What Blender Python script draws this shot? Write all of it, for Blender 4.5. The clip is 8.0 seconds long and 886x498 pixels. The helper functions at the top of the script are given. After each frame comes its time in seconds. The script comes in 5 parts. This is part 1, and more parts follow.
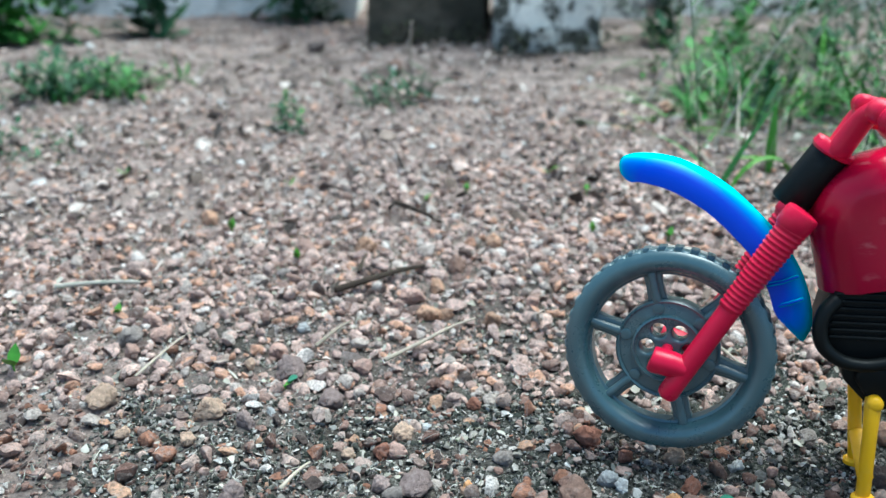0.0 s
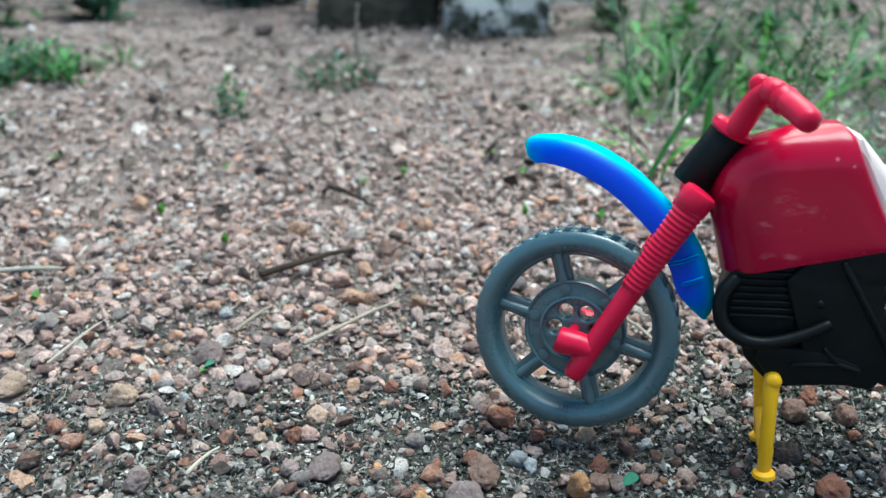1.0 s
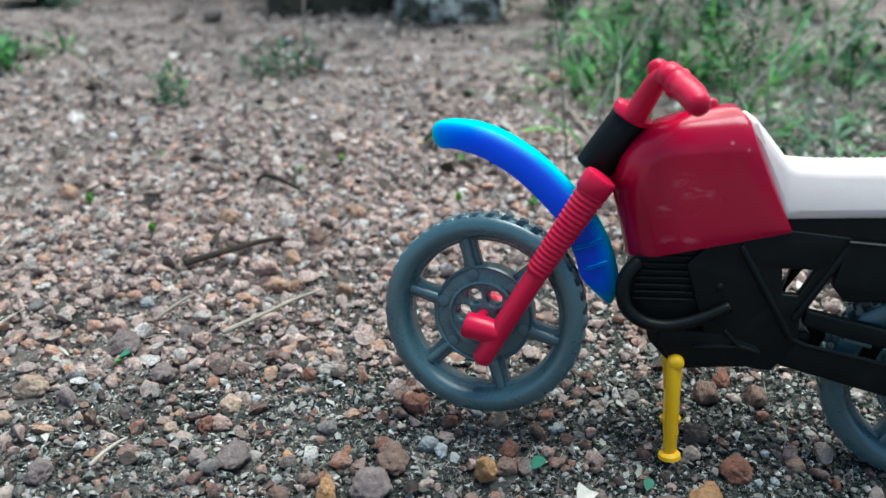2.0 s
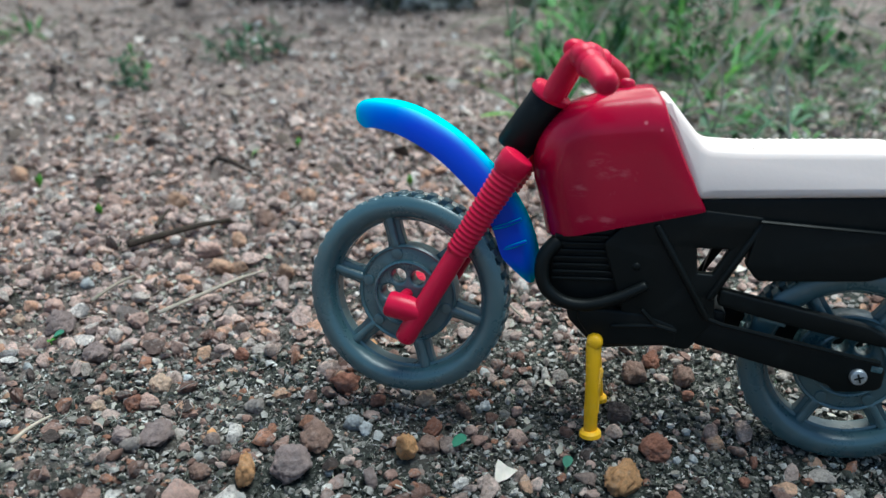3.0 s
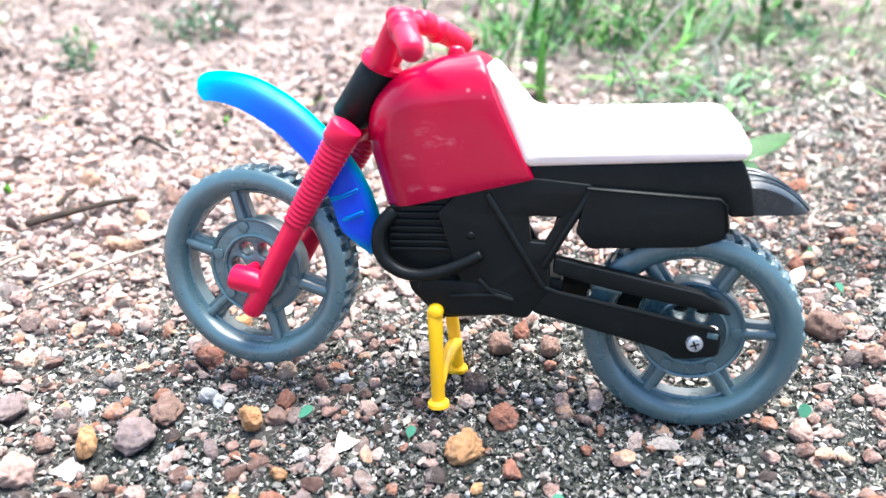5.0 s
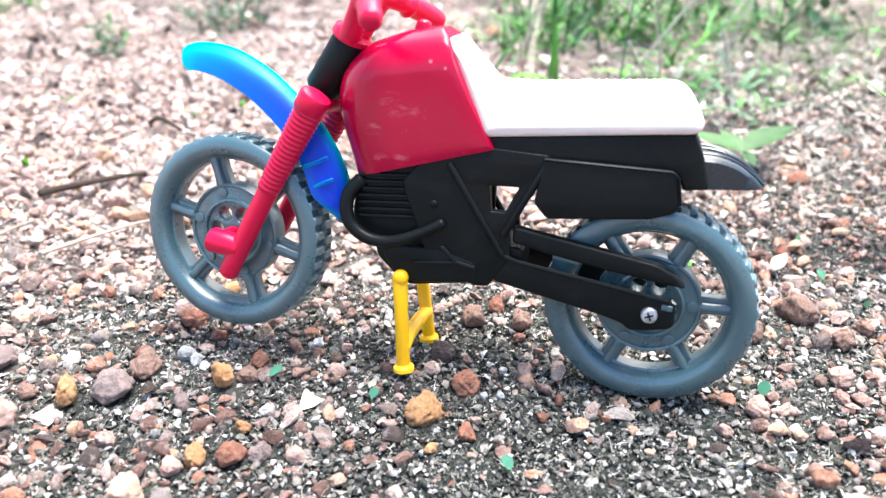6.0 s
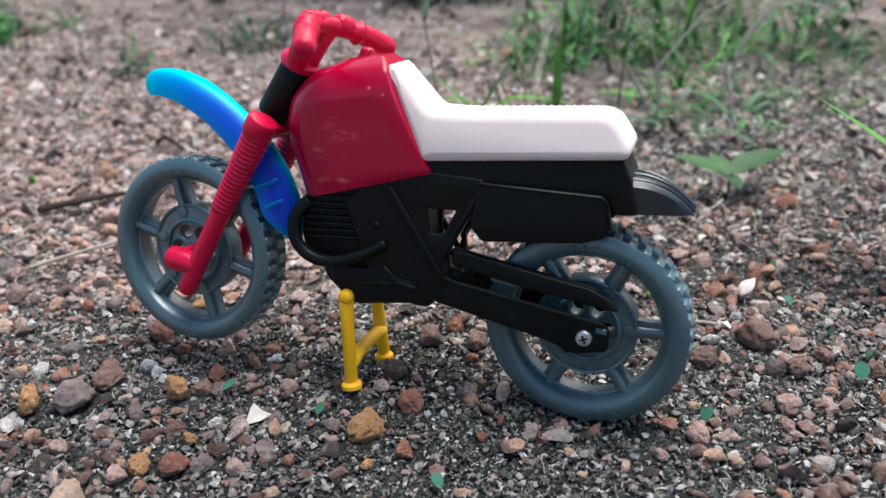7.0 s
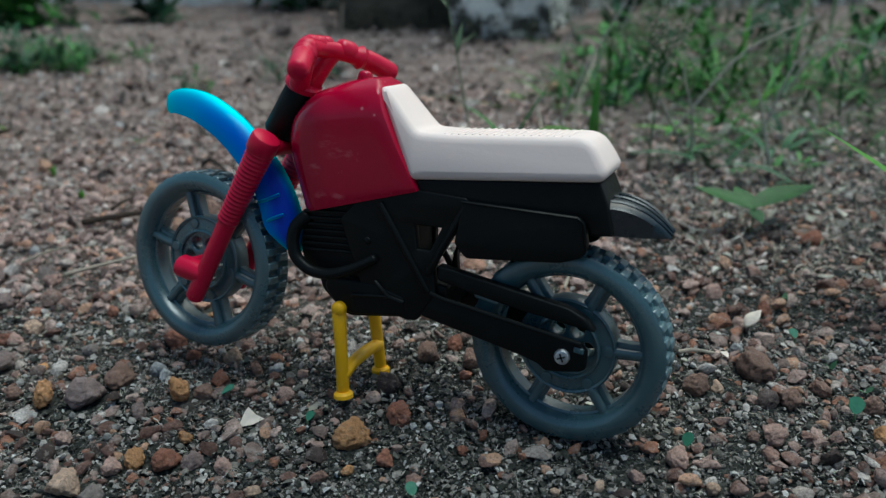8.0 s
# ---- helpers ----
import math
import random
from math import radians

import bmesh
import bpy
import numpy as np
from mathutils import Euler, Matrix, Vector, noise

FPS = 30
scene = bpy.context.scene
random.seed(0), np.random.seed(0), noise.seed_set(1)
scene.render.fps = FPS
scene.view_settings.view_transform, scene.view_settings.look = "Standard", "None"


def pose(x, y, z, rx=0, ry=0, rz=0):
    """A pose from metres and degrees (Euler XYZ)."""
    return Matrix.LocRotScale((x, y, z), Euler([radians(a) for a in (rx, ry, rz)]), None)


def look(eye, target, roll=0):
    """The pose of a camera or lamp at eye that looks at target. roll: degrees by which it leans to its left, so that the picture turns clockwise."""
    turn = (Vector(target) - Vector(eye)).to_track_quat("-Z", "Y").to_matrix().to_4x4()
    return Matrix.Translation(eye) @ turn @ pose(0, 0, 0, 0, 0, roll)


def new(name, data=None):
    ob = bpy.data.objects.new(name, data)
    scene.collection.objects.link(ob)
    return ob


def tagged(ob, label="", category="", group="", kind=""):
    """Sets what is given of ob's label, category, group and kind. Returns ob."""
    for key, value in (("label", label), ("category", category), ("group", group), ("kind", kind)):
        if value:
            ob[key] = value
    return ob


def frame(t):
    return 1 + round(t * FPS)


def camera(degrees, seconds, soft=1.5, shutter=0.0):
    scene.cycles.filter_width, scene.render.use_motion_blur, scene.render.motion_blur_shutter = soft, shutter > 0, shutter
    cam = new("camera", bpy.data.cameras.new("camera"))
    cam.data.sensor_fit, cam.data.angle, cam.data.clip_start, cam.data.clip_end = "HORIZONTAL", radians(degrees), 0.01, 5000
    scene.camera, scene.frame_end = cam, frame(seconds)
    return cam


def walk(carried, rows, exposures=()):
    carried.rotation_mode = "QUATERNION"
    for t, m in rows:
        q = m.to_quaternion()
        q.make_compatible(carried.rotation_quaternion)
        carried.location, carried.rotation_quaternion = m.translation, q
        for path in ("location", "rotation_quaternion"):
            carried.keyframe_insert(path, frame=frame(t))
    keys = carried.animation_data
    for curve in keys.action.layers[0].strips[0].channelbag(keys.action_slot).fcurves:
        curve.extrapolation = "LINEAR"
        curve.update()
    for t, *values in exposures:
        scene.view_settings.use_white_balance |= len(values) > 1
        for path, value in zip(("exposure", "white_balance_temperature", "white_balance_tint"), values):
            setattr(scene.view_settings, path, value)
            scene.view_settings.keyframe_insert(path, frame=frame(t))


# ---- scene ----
cam = camera(55.00, 8.0, 1.3)
# seconds, eye, yaw, pitch and roll in degrees
PATH = [
    (0, 0.01842, 0.01754, 0.17134, -0.584, -23.000, -0.237),
    (0.5, 0.02663, 0.01817, 0.17016, -1.660, -23.675, -0.067),
    (1, 0.03698, 0.01758, 0.16985, -2.964, -23.968, 0.289),
    (1.5, 0.04492, 0.01497, 0.16666, -4.156, -24.450, 0.620),
    (1.7, 0.04914, 0.01665, 0.16850, -4.877, -24.496, 0.549),
    (2.8, 0.07284, 0.01439, 0.16905, -5.646, -25.390, 1.123),
    (3, 0.07603, 0.01237, 0.16691, -5.997, -25.386, 1.287),
    (3.5, 0.09063, 0.01242, 0.16456, -6.258, -25.656, 1.019),
    (4, 0.10006, 0.01082, 0.16443, -6.411, -25.955, 1.080),
    (4.5, 0.11366, 0.00875, 0.16462, -5.841, -26.145, 0.867),
    (4.7, 0.11991, 0.00780, 0.16488, -5.446, -26.602, 0.514),
    (5.8, 0.14602, -0.00103, 0.16445, -2.685, -26.846, -0.308),
    (6, 0.15112, -0.00642, 0.15921, -1.539, -26.557, 0.152),
    (6.5, 0.16683, -0.00741, 0.16520, -0.066, -25.697, -0.486),
    (7, 0.18429, -0.01107, 0.16290, 2.264, -25.407, -0.752),
    (7.5, 0.19771, -0.01429, 0.16101, 4.794, -24.285, -1.028),
    (8, 0.21098, -0.01955, 0.16063, 7.506, -22.899, -0.885),
]


def eye_pose(x, y, z, yaw, pitch, roll):
    return pose(x, y, z, 0, 0, yaw) @ pose(0, 0, 0, 90 + pitch) @ pose(0, 0, 0, 0, 0, roll)


# automatic exposure and white balance: brighter half way, darker at the end
EXPOSURE = [(0, 1.83, 5480, -8), (0.5, 1.77, 5500, -8), (1.5, 1.68, 5550, -8), (3, 1.38, 5620, -7), (3.5, 1.83, 5720, -6), (4.5, 3.08, 5900, 4), (6, 3.05, 6150, 9), (6.5, 2.75, 6150, 9), (7, 1.55, 6000, 7), (7.5, 1.25, 5780, -1), (8, 0.60, 5640, -7)]
walk(cam, [(t, eye_pose(*row)) for t, *row in PATH], EXPOSURE)

# ---- world, sun and lens focus ----
world = bpy.data.worlds.new("overcast_sky")
scene.world = world
world.use_nodes = True
wn = world.node_tree
sky = wn.nodes.new("ShaderNodeTexSky")
sky.sky_type, sky.sun_disc = "NISHITA", False
sky.sun_elevation, sky.sun_rotation = radians(50), radians(20)
sky.air_density, sky.dust_density, sky.ozone_density = 1.0, 4.0, 1.0
wn.links.new(sky.outputs[0], wn.nodes["Background"].inputs[0])
wn.nodes["Background"].inputs[1].default_value = 0.078
sun = new("sun", bpy.data.lights.new("sun", "SUN"))
sun.data.energy, sun.data.angle, sun.data.color = 1.55, radians(34), (1.0, 0.95, 0.9)
sun.matrix_world = look((0.35, 0.05, 2.0), (0, 0, 0))
cam.data.dof.use_dof = True
cam.data.dof.focus_distance, cam.data.dof.aperture_fstop = 0.275, 11.5


# ---- materials ----
def nodes_of(name):
    m = bpy.data.materials.new(name)
    m.use_nodes = True
    t = m.node_tree
    return m, t, t.nodes["Principled BSDF"]


def coords(t):
    return t.nodes.new("ShaderNodeTexCoord").outputs["Object"]


def noise_at(t, scale, detail=4.0, rough=0.55, where=None):
    n = t.nodes.new("ShaderNodeTexNoise")
    n.inputs["Scale"].default_value, n.inputs["Detail"].default_value, n.inputs["Roughness"].default_value = scale, detail, rough
    t.links.new(where or coords(t), n.inputs["Vector"])
    return n


def ramp(t, source, stops, mode="LINEAR"):
    r = t.nodes.new("ShaderNodeValToRGB")
    r.color_ramp.interpolation = mode
    e = r.color_ramp.elements
    while len(e) < len(stops):
        e.new(0.5)
    for k, (at, c) in zip(e, stops):
        k.position, k.color = at, (*(c if isinstance(c, tuple) else (c, c, c)), 1)
    t.links.new(source, r.inputs[0])
    return r.outputs[0]


def mixed(t, factor, a, b, mode="MIX"):
    m = t.nodes.new("ShaderNodeMix")
    m.data_type, m.blend_type = "RGBA", mode
    for socket, v in ((m.inputs[0], factor), (m.inputs[6], a), (m.inputs[7], b)):
        if isinstance(v, bpy.types.NodeSocket):
            t.links.new(v, socket)
        elif isinstance(v, tuple):
            socket.default_value = (*v, 1)
        else:
            socket.default_value = v
    return m.outputs[2]


def bumped(t, p, height, strength, distance):
    b = t.nodes.new("ShaderNodeBump")
    b.inputs["Strength"].default_value, b.inputs["Distance"].default_value = strength, distance
    t.links.new(height, b.inputs["Height"])
    t.links.new(b.outputs[0], p.inputs["Normal"])


def plastic(name, colour, rough, worn, worn_amount=0.25, dust=0.15, scatter=0.0, gloss=0.5):
    """Moulded toy plastic: fine moulding grain, rubbed patches and a film of dust."""
    m, t, p = nodes_of(name)
    rub = ramp(t, noise_at(t, 130, 6, 0.65).outputs[0], [(0.56, 0.0), (0.74, worn_amount)])
    film = ramp(t, noise_at(t, 38, 5, 0.6).outputs[0], [(0.4, 0.0), (0.8, dust)])
    c = mixed(t, rub, colour, worn)
    c = mixed(t, film, c, (0.34, 0.29, 0.25))
    t.links.new(c, p.inputs["Base Color"])
    grain = noise_at(t, 900, 3, 0.6).outputs[0]
    t.links.new(ramp(t, noise_at(t, 60, 6, 0.7).outputs[0], [(0.3, rough - 0.08), (0.75, rough + 0.16)]), p.inputs["Roughness"])
    bumped(t, p, grain, 0.12, 0.0003)
    p.inputs["Specular IOR Level"].default_value = gloss
    if scatter:
        p.inputs["Subsurface Weight"].default_value = scatter
        p.inputs["Subsurface Radius"].default_value = (0.003, 0.002, 0.0015)
        p.inputs["Subsurface Scale"].default_value = 0.6
    return m


RED = plastic("red_plastic", (0.56, 0.002, 0.042), 0.3, (0.74, 0.08, 0.13), 0.10, 0.01, gloss=0.28)
TANK = plastic("crimson_tank_plastic", (0.385, 0.0005, 0.030), 0.2, (0.56, 0.03, 0.06), 0.08, 0.0, gloss=0.3)
BLUE = plastic("blue_plastic", (0.003, 0.042, 0.52), 0.42, (0.004, 0.055, 0.55), 0.2, 0.0, gloss=0.3)
# turquoise gloss by facing angle paints the bright sky light on the upper faces
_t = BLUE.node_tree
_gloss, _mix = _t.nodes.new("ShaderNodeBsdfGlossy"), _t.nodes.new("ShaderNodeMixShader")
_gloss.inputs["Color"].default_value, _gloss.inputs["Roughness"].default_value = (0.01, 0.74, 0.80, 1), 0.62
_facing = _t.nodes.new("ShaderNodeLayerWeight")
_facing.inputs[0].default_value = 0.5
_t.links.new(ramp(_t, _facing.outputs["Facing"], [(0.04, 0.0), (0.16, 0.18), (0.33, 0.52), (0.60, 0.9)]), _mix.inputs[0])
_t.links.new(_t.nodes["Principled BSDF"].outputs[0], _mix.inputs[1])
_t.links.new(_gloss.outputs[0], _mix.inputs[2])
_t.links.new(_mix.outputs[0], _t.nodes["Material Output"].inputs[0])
GREY = plastic("blue_grey_plastic", (0.046, 0.10, 0.116), 0.28, (0.12, 0.19, 0.215), 0.35, 0.05, gloss=1.0)
# rubbed lugs, also paler than GREY: their highlights are put into the colour
TREAD = plastic("rubbed_highlit_blue_grey_plastic", (0.085, 0.15, 0.17), 0.26, (0.20, 0.28, 0.30), 0.5, 0.08, gloss=0.9)
BLACK = plastic("black_plastic", (0.0036, 0.005, 0.005), 0.42, (0.024, 0.028, 0.028), 0.2, 0.008, gloss=0.18)
INKY = plastic("inky_blue_black_plastic", (0.006, 0.014, 0.020), 0.3, (0.02, 0.035, 0.045), 0.2, 0.01, gloss=0.5)
YELLOW = plastic("yellow_plastic", (0.93, 0.50, 0.004), 0.42, (0.8, 0.6, 0.2), 0.2, 0.02, gloss=0.35)
CREAM = plastic("cream_plastic", (0.84, 0.70, 0.635), 0.5, (0.78, 0.645, 0.58), 0.2, 0.04, 0.08, gloss=0.3)
# pale rubbed scratches and nicks on the tank's flank
_t = TANK.node_tree
_p = _t.nodes["Principled BSDF"]
_flat = _t.nodes.new("ShaderNodeVectorMath")
_flat.operation = "MULTIPLY"
_flat.inputs[1].default_value = (100, 0, 100)
_t.links.new(coords(_t), _flat.inputs[0])
_map = _t.nodes.new("ShaderNodeMapping")
_map.inputs["Rotation"].default_value = (0, radians(-28), 0)
_map.inputs["Scale"].default_value = (190, 40, 560)
_t.links.new(coords(_t), _map.inputs["Vector"])
_streak = ramp(_t, noise_at(_t, 1.0, 4, 0.6, _map.outputs[0]).outputs[0], [(0.50, 0.0), (0.64, 0.22)])
for _u, _h, _size, _rubbed in ((-79, 86, 4.2, True), (-74, 84, 3.6, True), (-84.6, 79, 3.2, True), (-82, 69, 3.0, True), (-76, 71, 3.0, True), (-68, 98.6, 0.7, False), (-63.6, 97, 0.55, False)):
    _near = _t.nodes.new("ShaderNodeVectorMath")
    _near.operation = "DISTANCE"
    _near.inputs[1].default_value = (_u / 10, 0, _h / 10)
    _t.links.new(_flat.outputs[0], _near.inputs[0])
    _spot = ramp(_t, _near.outputs["Value"], [(_size * 0.04, 1.0 if _rubbed else 0.45), (_size * 0.1, 0.0)])
    _was = _p.inputs["Base Color"].links[0].from_socket
    _t.links.new(mixed(_t, mixed(_t, 1.0, _spot, _streak, "MULTIPLY") if _rubbed else _spot, _was, (0.80, 0.30, 0.33)), _p.inputs["Base Color"])
STEEL, _t, _p = nodes_of("zinc_plated_steel")
_p.inputs["Metallic"].default_value = 1.0
_t.links.new(ramp(_t, noise_at(_t, 500).outputs[0], [(0.3, (0.45, 0.47, 0.5)), (0.7, (0.75, 0.77, 0.8))]), _p.inputs["Base Color"])
_t.links.new(ramp(_t, noise_at(_t, 900).outputs[0], [(0.3, 0.4), (0.7, 0.65)]), _p.inputs["Roughness"])

STONE_STOPS = [
    (0.0, (0.088, 0.066, 0.058)), (0.10, (0.215, 0.123, 0.096)), (0.25, (0.375, 0.232, 0.186)), (0.41, (0.305, 0.225, 0.192)), (0.52, (0.530, 0.372, 0.315)),
    (0.63, (0.660, 0.497, 0.425)), (0.73, (0.435, 0.212, 0.134)), (0.83, (0.640, 0.395, 0.262)), (0.89, (0.560, 0.485, 0.430)), (0.96, (0.76, 0.70, 0.645)),
]
PALE_STOPS = [
    (0.0, (0.150, 0.110, 0.095)), (0.10, (0.425, 0.300, 0.256)), (0.26, (0.652, 0.487, 0.422)), (0.48, (0.566, 0.472, 0.420)),
    (0.62, (0.840, 0.642, 0.556)), (0.78, (0.708, 0.440, 0.320)), (0.87, (0.808, 0.683, 0.610)), (0.95, (0.840, 0.800, 0.760)),
]
PINK_STOPS = [
    (0.0, (0.164, 0.113, 0.097)), (0.08, (0.355, 0.235, 0.195)), (0.22, (0.656, 0.472, 0.412)), (0.42, (0.547, 0.403, 0.353)),
    (0.56, (0.793, 0.567, 0.478)), (0.72, (0.710, 0.410, 0.280)), (0.83, (0.588, 0.500, 0.445)), (0.94, (0.820, 0.730, 0.670)),
]
GRIT_STOPS = [(0.0, (0.038, 0.044, 0.035)), (0.28, (0.088, 0.094, 0.077)), (0.48, (0.195, 0.190, 0.160)), (0.63, (0.37, 0.345, 0.302)), (0.78, (0.59, 0.56, 0.51)), (0.92, (0.80, 0.78, 0.74))]
LITTER_STOPS = [(0.0, (0.06, 0.048, 0.04)), (0.25, (0.16, 0.12, 0.095)), (0.45, (0.30, 0.235, 0.195)), (0.65, (0.47, 0.385, 0.33)), (0.85, (0.62, 0.54, 0.48))]
STONE_TONES = {
    "rust": (0.485, 0.215, 0.14), "ochre": (0.93, 0.495, 0.225), "brown": (0.38, 0.24, 0.185), "grey": (0.45, 0.388, 0.352), "mauve": (0.43, 0.325, 0.30),
    "pink": (0.69, 0.455, 0.375), "tan": (0.82, 0.58, 0.42), "apricot": (0.76, 0.465, 0.31), "white": (0.820, 0.820, 0.804), "dark": (0.216, 0.168, 0.150),
}


def stone_material(name, tone=None, source=None, stops=STONE_STOPS, pitted=0.45, relief=0.0026, mottled=0.85, crusty=0.45):
    """Laterite pebble: mottled, pitted, with earth in its hollows."""
    m, t, p = nodes_of(name)
    if source == "island":
        c = ramp(t, t.nodes.new("ShaderNodeNewGeometry").outputs["Random Per Island"], stops, "CONSTANT")
    elif source == "object":
        c = ramp(t, t.nodes.new("ShaderNodeObjectInfo").outputs["Random"], stops, "CONSTANT")
    else:
        shift = ramp(t, t.nodes.new("ShaderNodeObjectInfo").outputs["Random"], [(0.0, 0.78), (1.0, 1.22)])
        c = mixed(t, 1.0, tone, shift, "MULTIPLY")
    place = t.nodes.new("ShaderNodeNewGeometry").outputs["Position"]
    mottle = noise_at(t, 240, 7, 0.72, place).outputs[0]
    c = mixed(t, mottled, c, ramp(t, mottle, [(0.30, (0.42, 0.39, 0.37)), (0.5, (0.98, 0.97, 0.96)), (0.68, (1.6, 1.58, 1.56))]), "MULTIPLY")
    crust = ramp(t, noise_at(t, 330, 6, 0.7, place).outputs[0], [(0.53, 0.0), (0.60, crusty)])
    c = mixed(t, crust, c, (0.52, 0.45, 0.415))
    pits = ramp(t, noise_at(t, 900, 3, 0.5, place).outputs[0], [(0.36, pitted), (0.46, 0.0)])
    c = mixed(t, pits, c, (0.11, 0.078, 0.065))
    t.links.new(c, p.inputs["Base Color"])
    p.inputs["Roughness"].default_value = 0.86
    p.inputs["Specular IOR Level"].default_value = 0.3
    bumped(t, p, noise_at(t, 560, 8, 0.78, place).outputs[0], 1.0, relief)
    return m


GRAVEL = stone_material("mixed_gravel", source="island")
PINK_GRAVEL = stone_material("pinkish_gravel", source="island", stops=PINK_STOPS)
PALE_GRAVEL = stone_material("dusty_gravel", source="island", stops=PALE_STOPS, pitted=0.2)
GRIT = stone_material("pale_grit", source="island", stops=GRIT_STOPS, pitted=0.1)
LITTER = stone_material("dead_leaf_bits", source="island", stops=LITTER_STOPS, pitted=0.2, relief=0.0008, crusty=0.1)
PEBBLE = stone_material("loose_pebble", source="object")
STONES = {k: stone_material(k + "_stone", tone=c, pitted=0.2, relief=0.0036, mottled=0.42, crusty=0.2) for k, c in STONE_TONES.items()}

SOIL, _t, _p = nodes_of("gritty_earth")
_v = _t.nodes.new("ShaderNodeTexVoronoi")
_v.inputs["Scale"].default_value = 1100
_t.links.new(coords(_t), _v.inputs["Vector"])
_grain = ramp(_t, _v.outputs["Color"], [(0.0, (0.026, 0.034, 0.026)), (0.36, (0.064, 0.077, 0.060)), (0.58, (0.145, 0.157, 0.13)), (0.78, (0.29, 0.29, 0.265)), (0.91, (0.52, 0.53, 0.49))], "CONSTANT")
_large = ramp(_t, noise_at(_t, 9, 5).outputs[0], [(0.35, (0.42, 0.42, 0.40)), (0.66, (0.85, 0.83, 0.80))])
_dark = mixed(_t, 1.0, _grain, _large, "MULTIPLY")
# beyond the dark earth by the toy and under the grass the yard is dry sandy dust
_about = _t.nodes.new("ShaderNodeMapping")
_about.vector_type = "TEXTURE"
_about.inputs["Location"].default_value, _about.inputs["Rotation"].default_value, _about.inputs["Scale"].default_value = (0.40, 0.27, 0), (0, 0, radians(40)), (2.0, 1.0, 1000)
_t.links.new(coords(_t), _about.inputs["Vector"])
_away = _t.nodes.new("ShaderNodeVectorMath")
_away.operation = "LENGTH"
_t.links.new(_about.outputs[0], _away.inputs[0])
_sum = _t.nodes.new("ShaderNodeMath")
_sum.operation = "MULTIPLY_ADD"
_t.links.new(noise_at(_t, 14, 5).outputs[0], _sum.inputs[0])
_sum.inputs[1].default_value = 0.4
_t.links.new(_away.outputs["Value"], _sum.inputs[2])
_sand = ramp(_t, noise_at(_t, 260, 6, 0.7).outputs[0], [(0.3, (0.26, 0.198, 0.172)), (0.5, (0.45, 0.35, 0.305)), (0.68, (0.66, 0.54, 0.48))])
_sand = mixed(_t, 1.0, _sand, ramp(_t, noise_at(_t, 22, 6, 0.65).outputs[0], [(0.38, (0.38, 0.36, 0.34)), (0.50, (1.0, 0.98, 0.97)), (0.62, (1.28, 1.24, 1.21))]), "MULTIPLY")
_t.links.new(mixed(_t, ramp(_t, _sum.outputs[0], [(0.42, 0.0), (0.64, 1.0)]), _dark, _sand), _p.inputs["Base Color"])
_p.inputs["Roughness"].default_value = 0.95
bumped(_t, _p, noise_at(_t, 420, 9, 0.78).outputs[0], 1.0, 0.006)


def leaf_material(name, low, high, rough=0.5):
    m, t, p = nodes_of(name)
    r = t.nodes.new("ShaderNodeMath")
    r.operation = "WRAP"
    r.inputs[1].default_value, r.inputs[2].default_value = 1.0, 0.0
    both = t.nodes.new("ShaderNodeMath")
    t.links.new(t.nodes.new("ShaderNodeNewGeometry").outputs["Random Per Island"], both.inputs[0])
    t.links.new(t.nodes.new("ShaderNodeObjectInfo").outputs["Random"], both.inputs[1])
    t.links.new(both.outputs[0], r.inputs[0])
    c = ramp(t, r.outputs[0], [(0.0, low), (1.0, high)])
    c = mixed(t, 0.6, c, ramp(t, noise_at(t, 160, 4).outputs[0], [(0.3, (0.6, 0.62, 0.55)), (0.7, (1.3, 1.25, 1.1))]), "MULTIPLY")
    t.links.new(c, p.inputs["Base Color"])
    p.inputs["Roughness"].default_value = rough
    p.inputs["Specular IOR Level"].default_value = 0.25
    p.inputs["Subsurface Weight"].default_value = 0.15
    p.inputs["Subsurface Radius"].default_value = (0.001, 0.002, 0.0006)
    bumped(t, p, noise_at(t, 700, 2).outputs[0], 0.3, 0.0004)
    return m


GRASS = leaf_material("grass_blades", (0.024, 0.095, 0.022), (0.088, 0.26, 0.052))
BRIGHT = leaf_material("fresh_leaf", (0.06, 0.20, 0.026), (0.15, 0.35, 0.05), 0.45)
DULL = leaf_material("dull_leaf", (0.03, 0.085, 0.042), (0.08, 0.17, 0.085))
STRAW = leaf_material("dry_straw", (0.24, 0.20, 0.165), (0.44, 0.385, 0.33), 0.8)
TEAL = leaf_material("blue_green_leaf", (0.04, 0.145, 0.095), (0.065, 0.21, 0.135), 0.42)
STEM = leaf_material("pale_green_stem", (0.13, 0.19, 0.11), (0.20, 0.27, 0.16))
BARK = leaf_material("dark_twig", (0.025, 0.018, 0.014), (0.06, 0.043, 0.033), 0.85)
CHAFF = leaf_material("bleached_chaff", (0.27, 0.255, 0.22), (0.50, 0.48, 0.44), 0.8)
MOSS = leaf_material("dark_moss", (0.028, 0.032, 0.02), (0.065, 0.07, 0.042), 0.8)
DEEP = leaf_material("deep_green_leaf", (0.018, 0.068, 0.018), (0.035, 0.115, 0.027))
BLEACHED = leaf_material("bleached_rootlets", (0.40, 0.39, 0.35), (0.72, 0.70, 0.66), 0.8)
PETAL = leaf_material("bleached_leaf", (0.66, 0.58, 0.52), (0.72, 0.64, 0.58), 0.7)


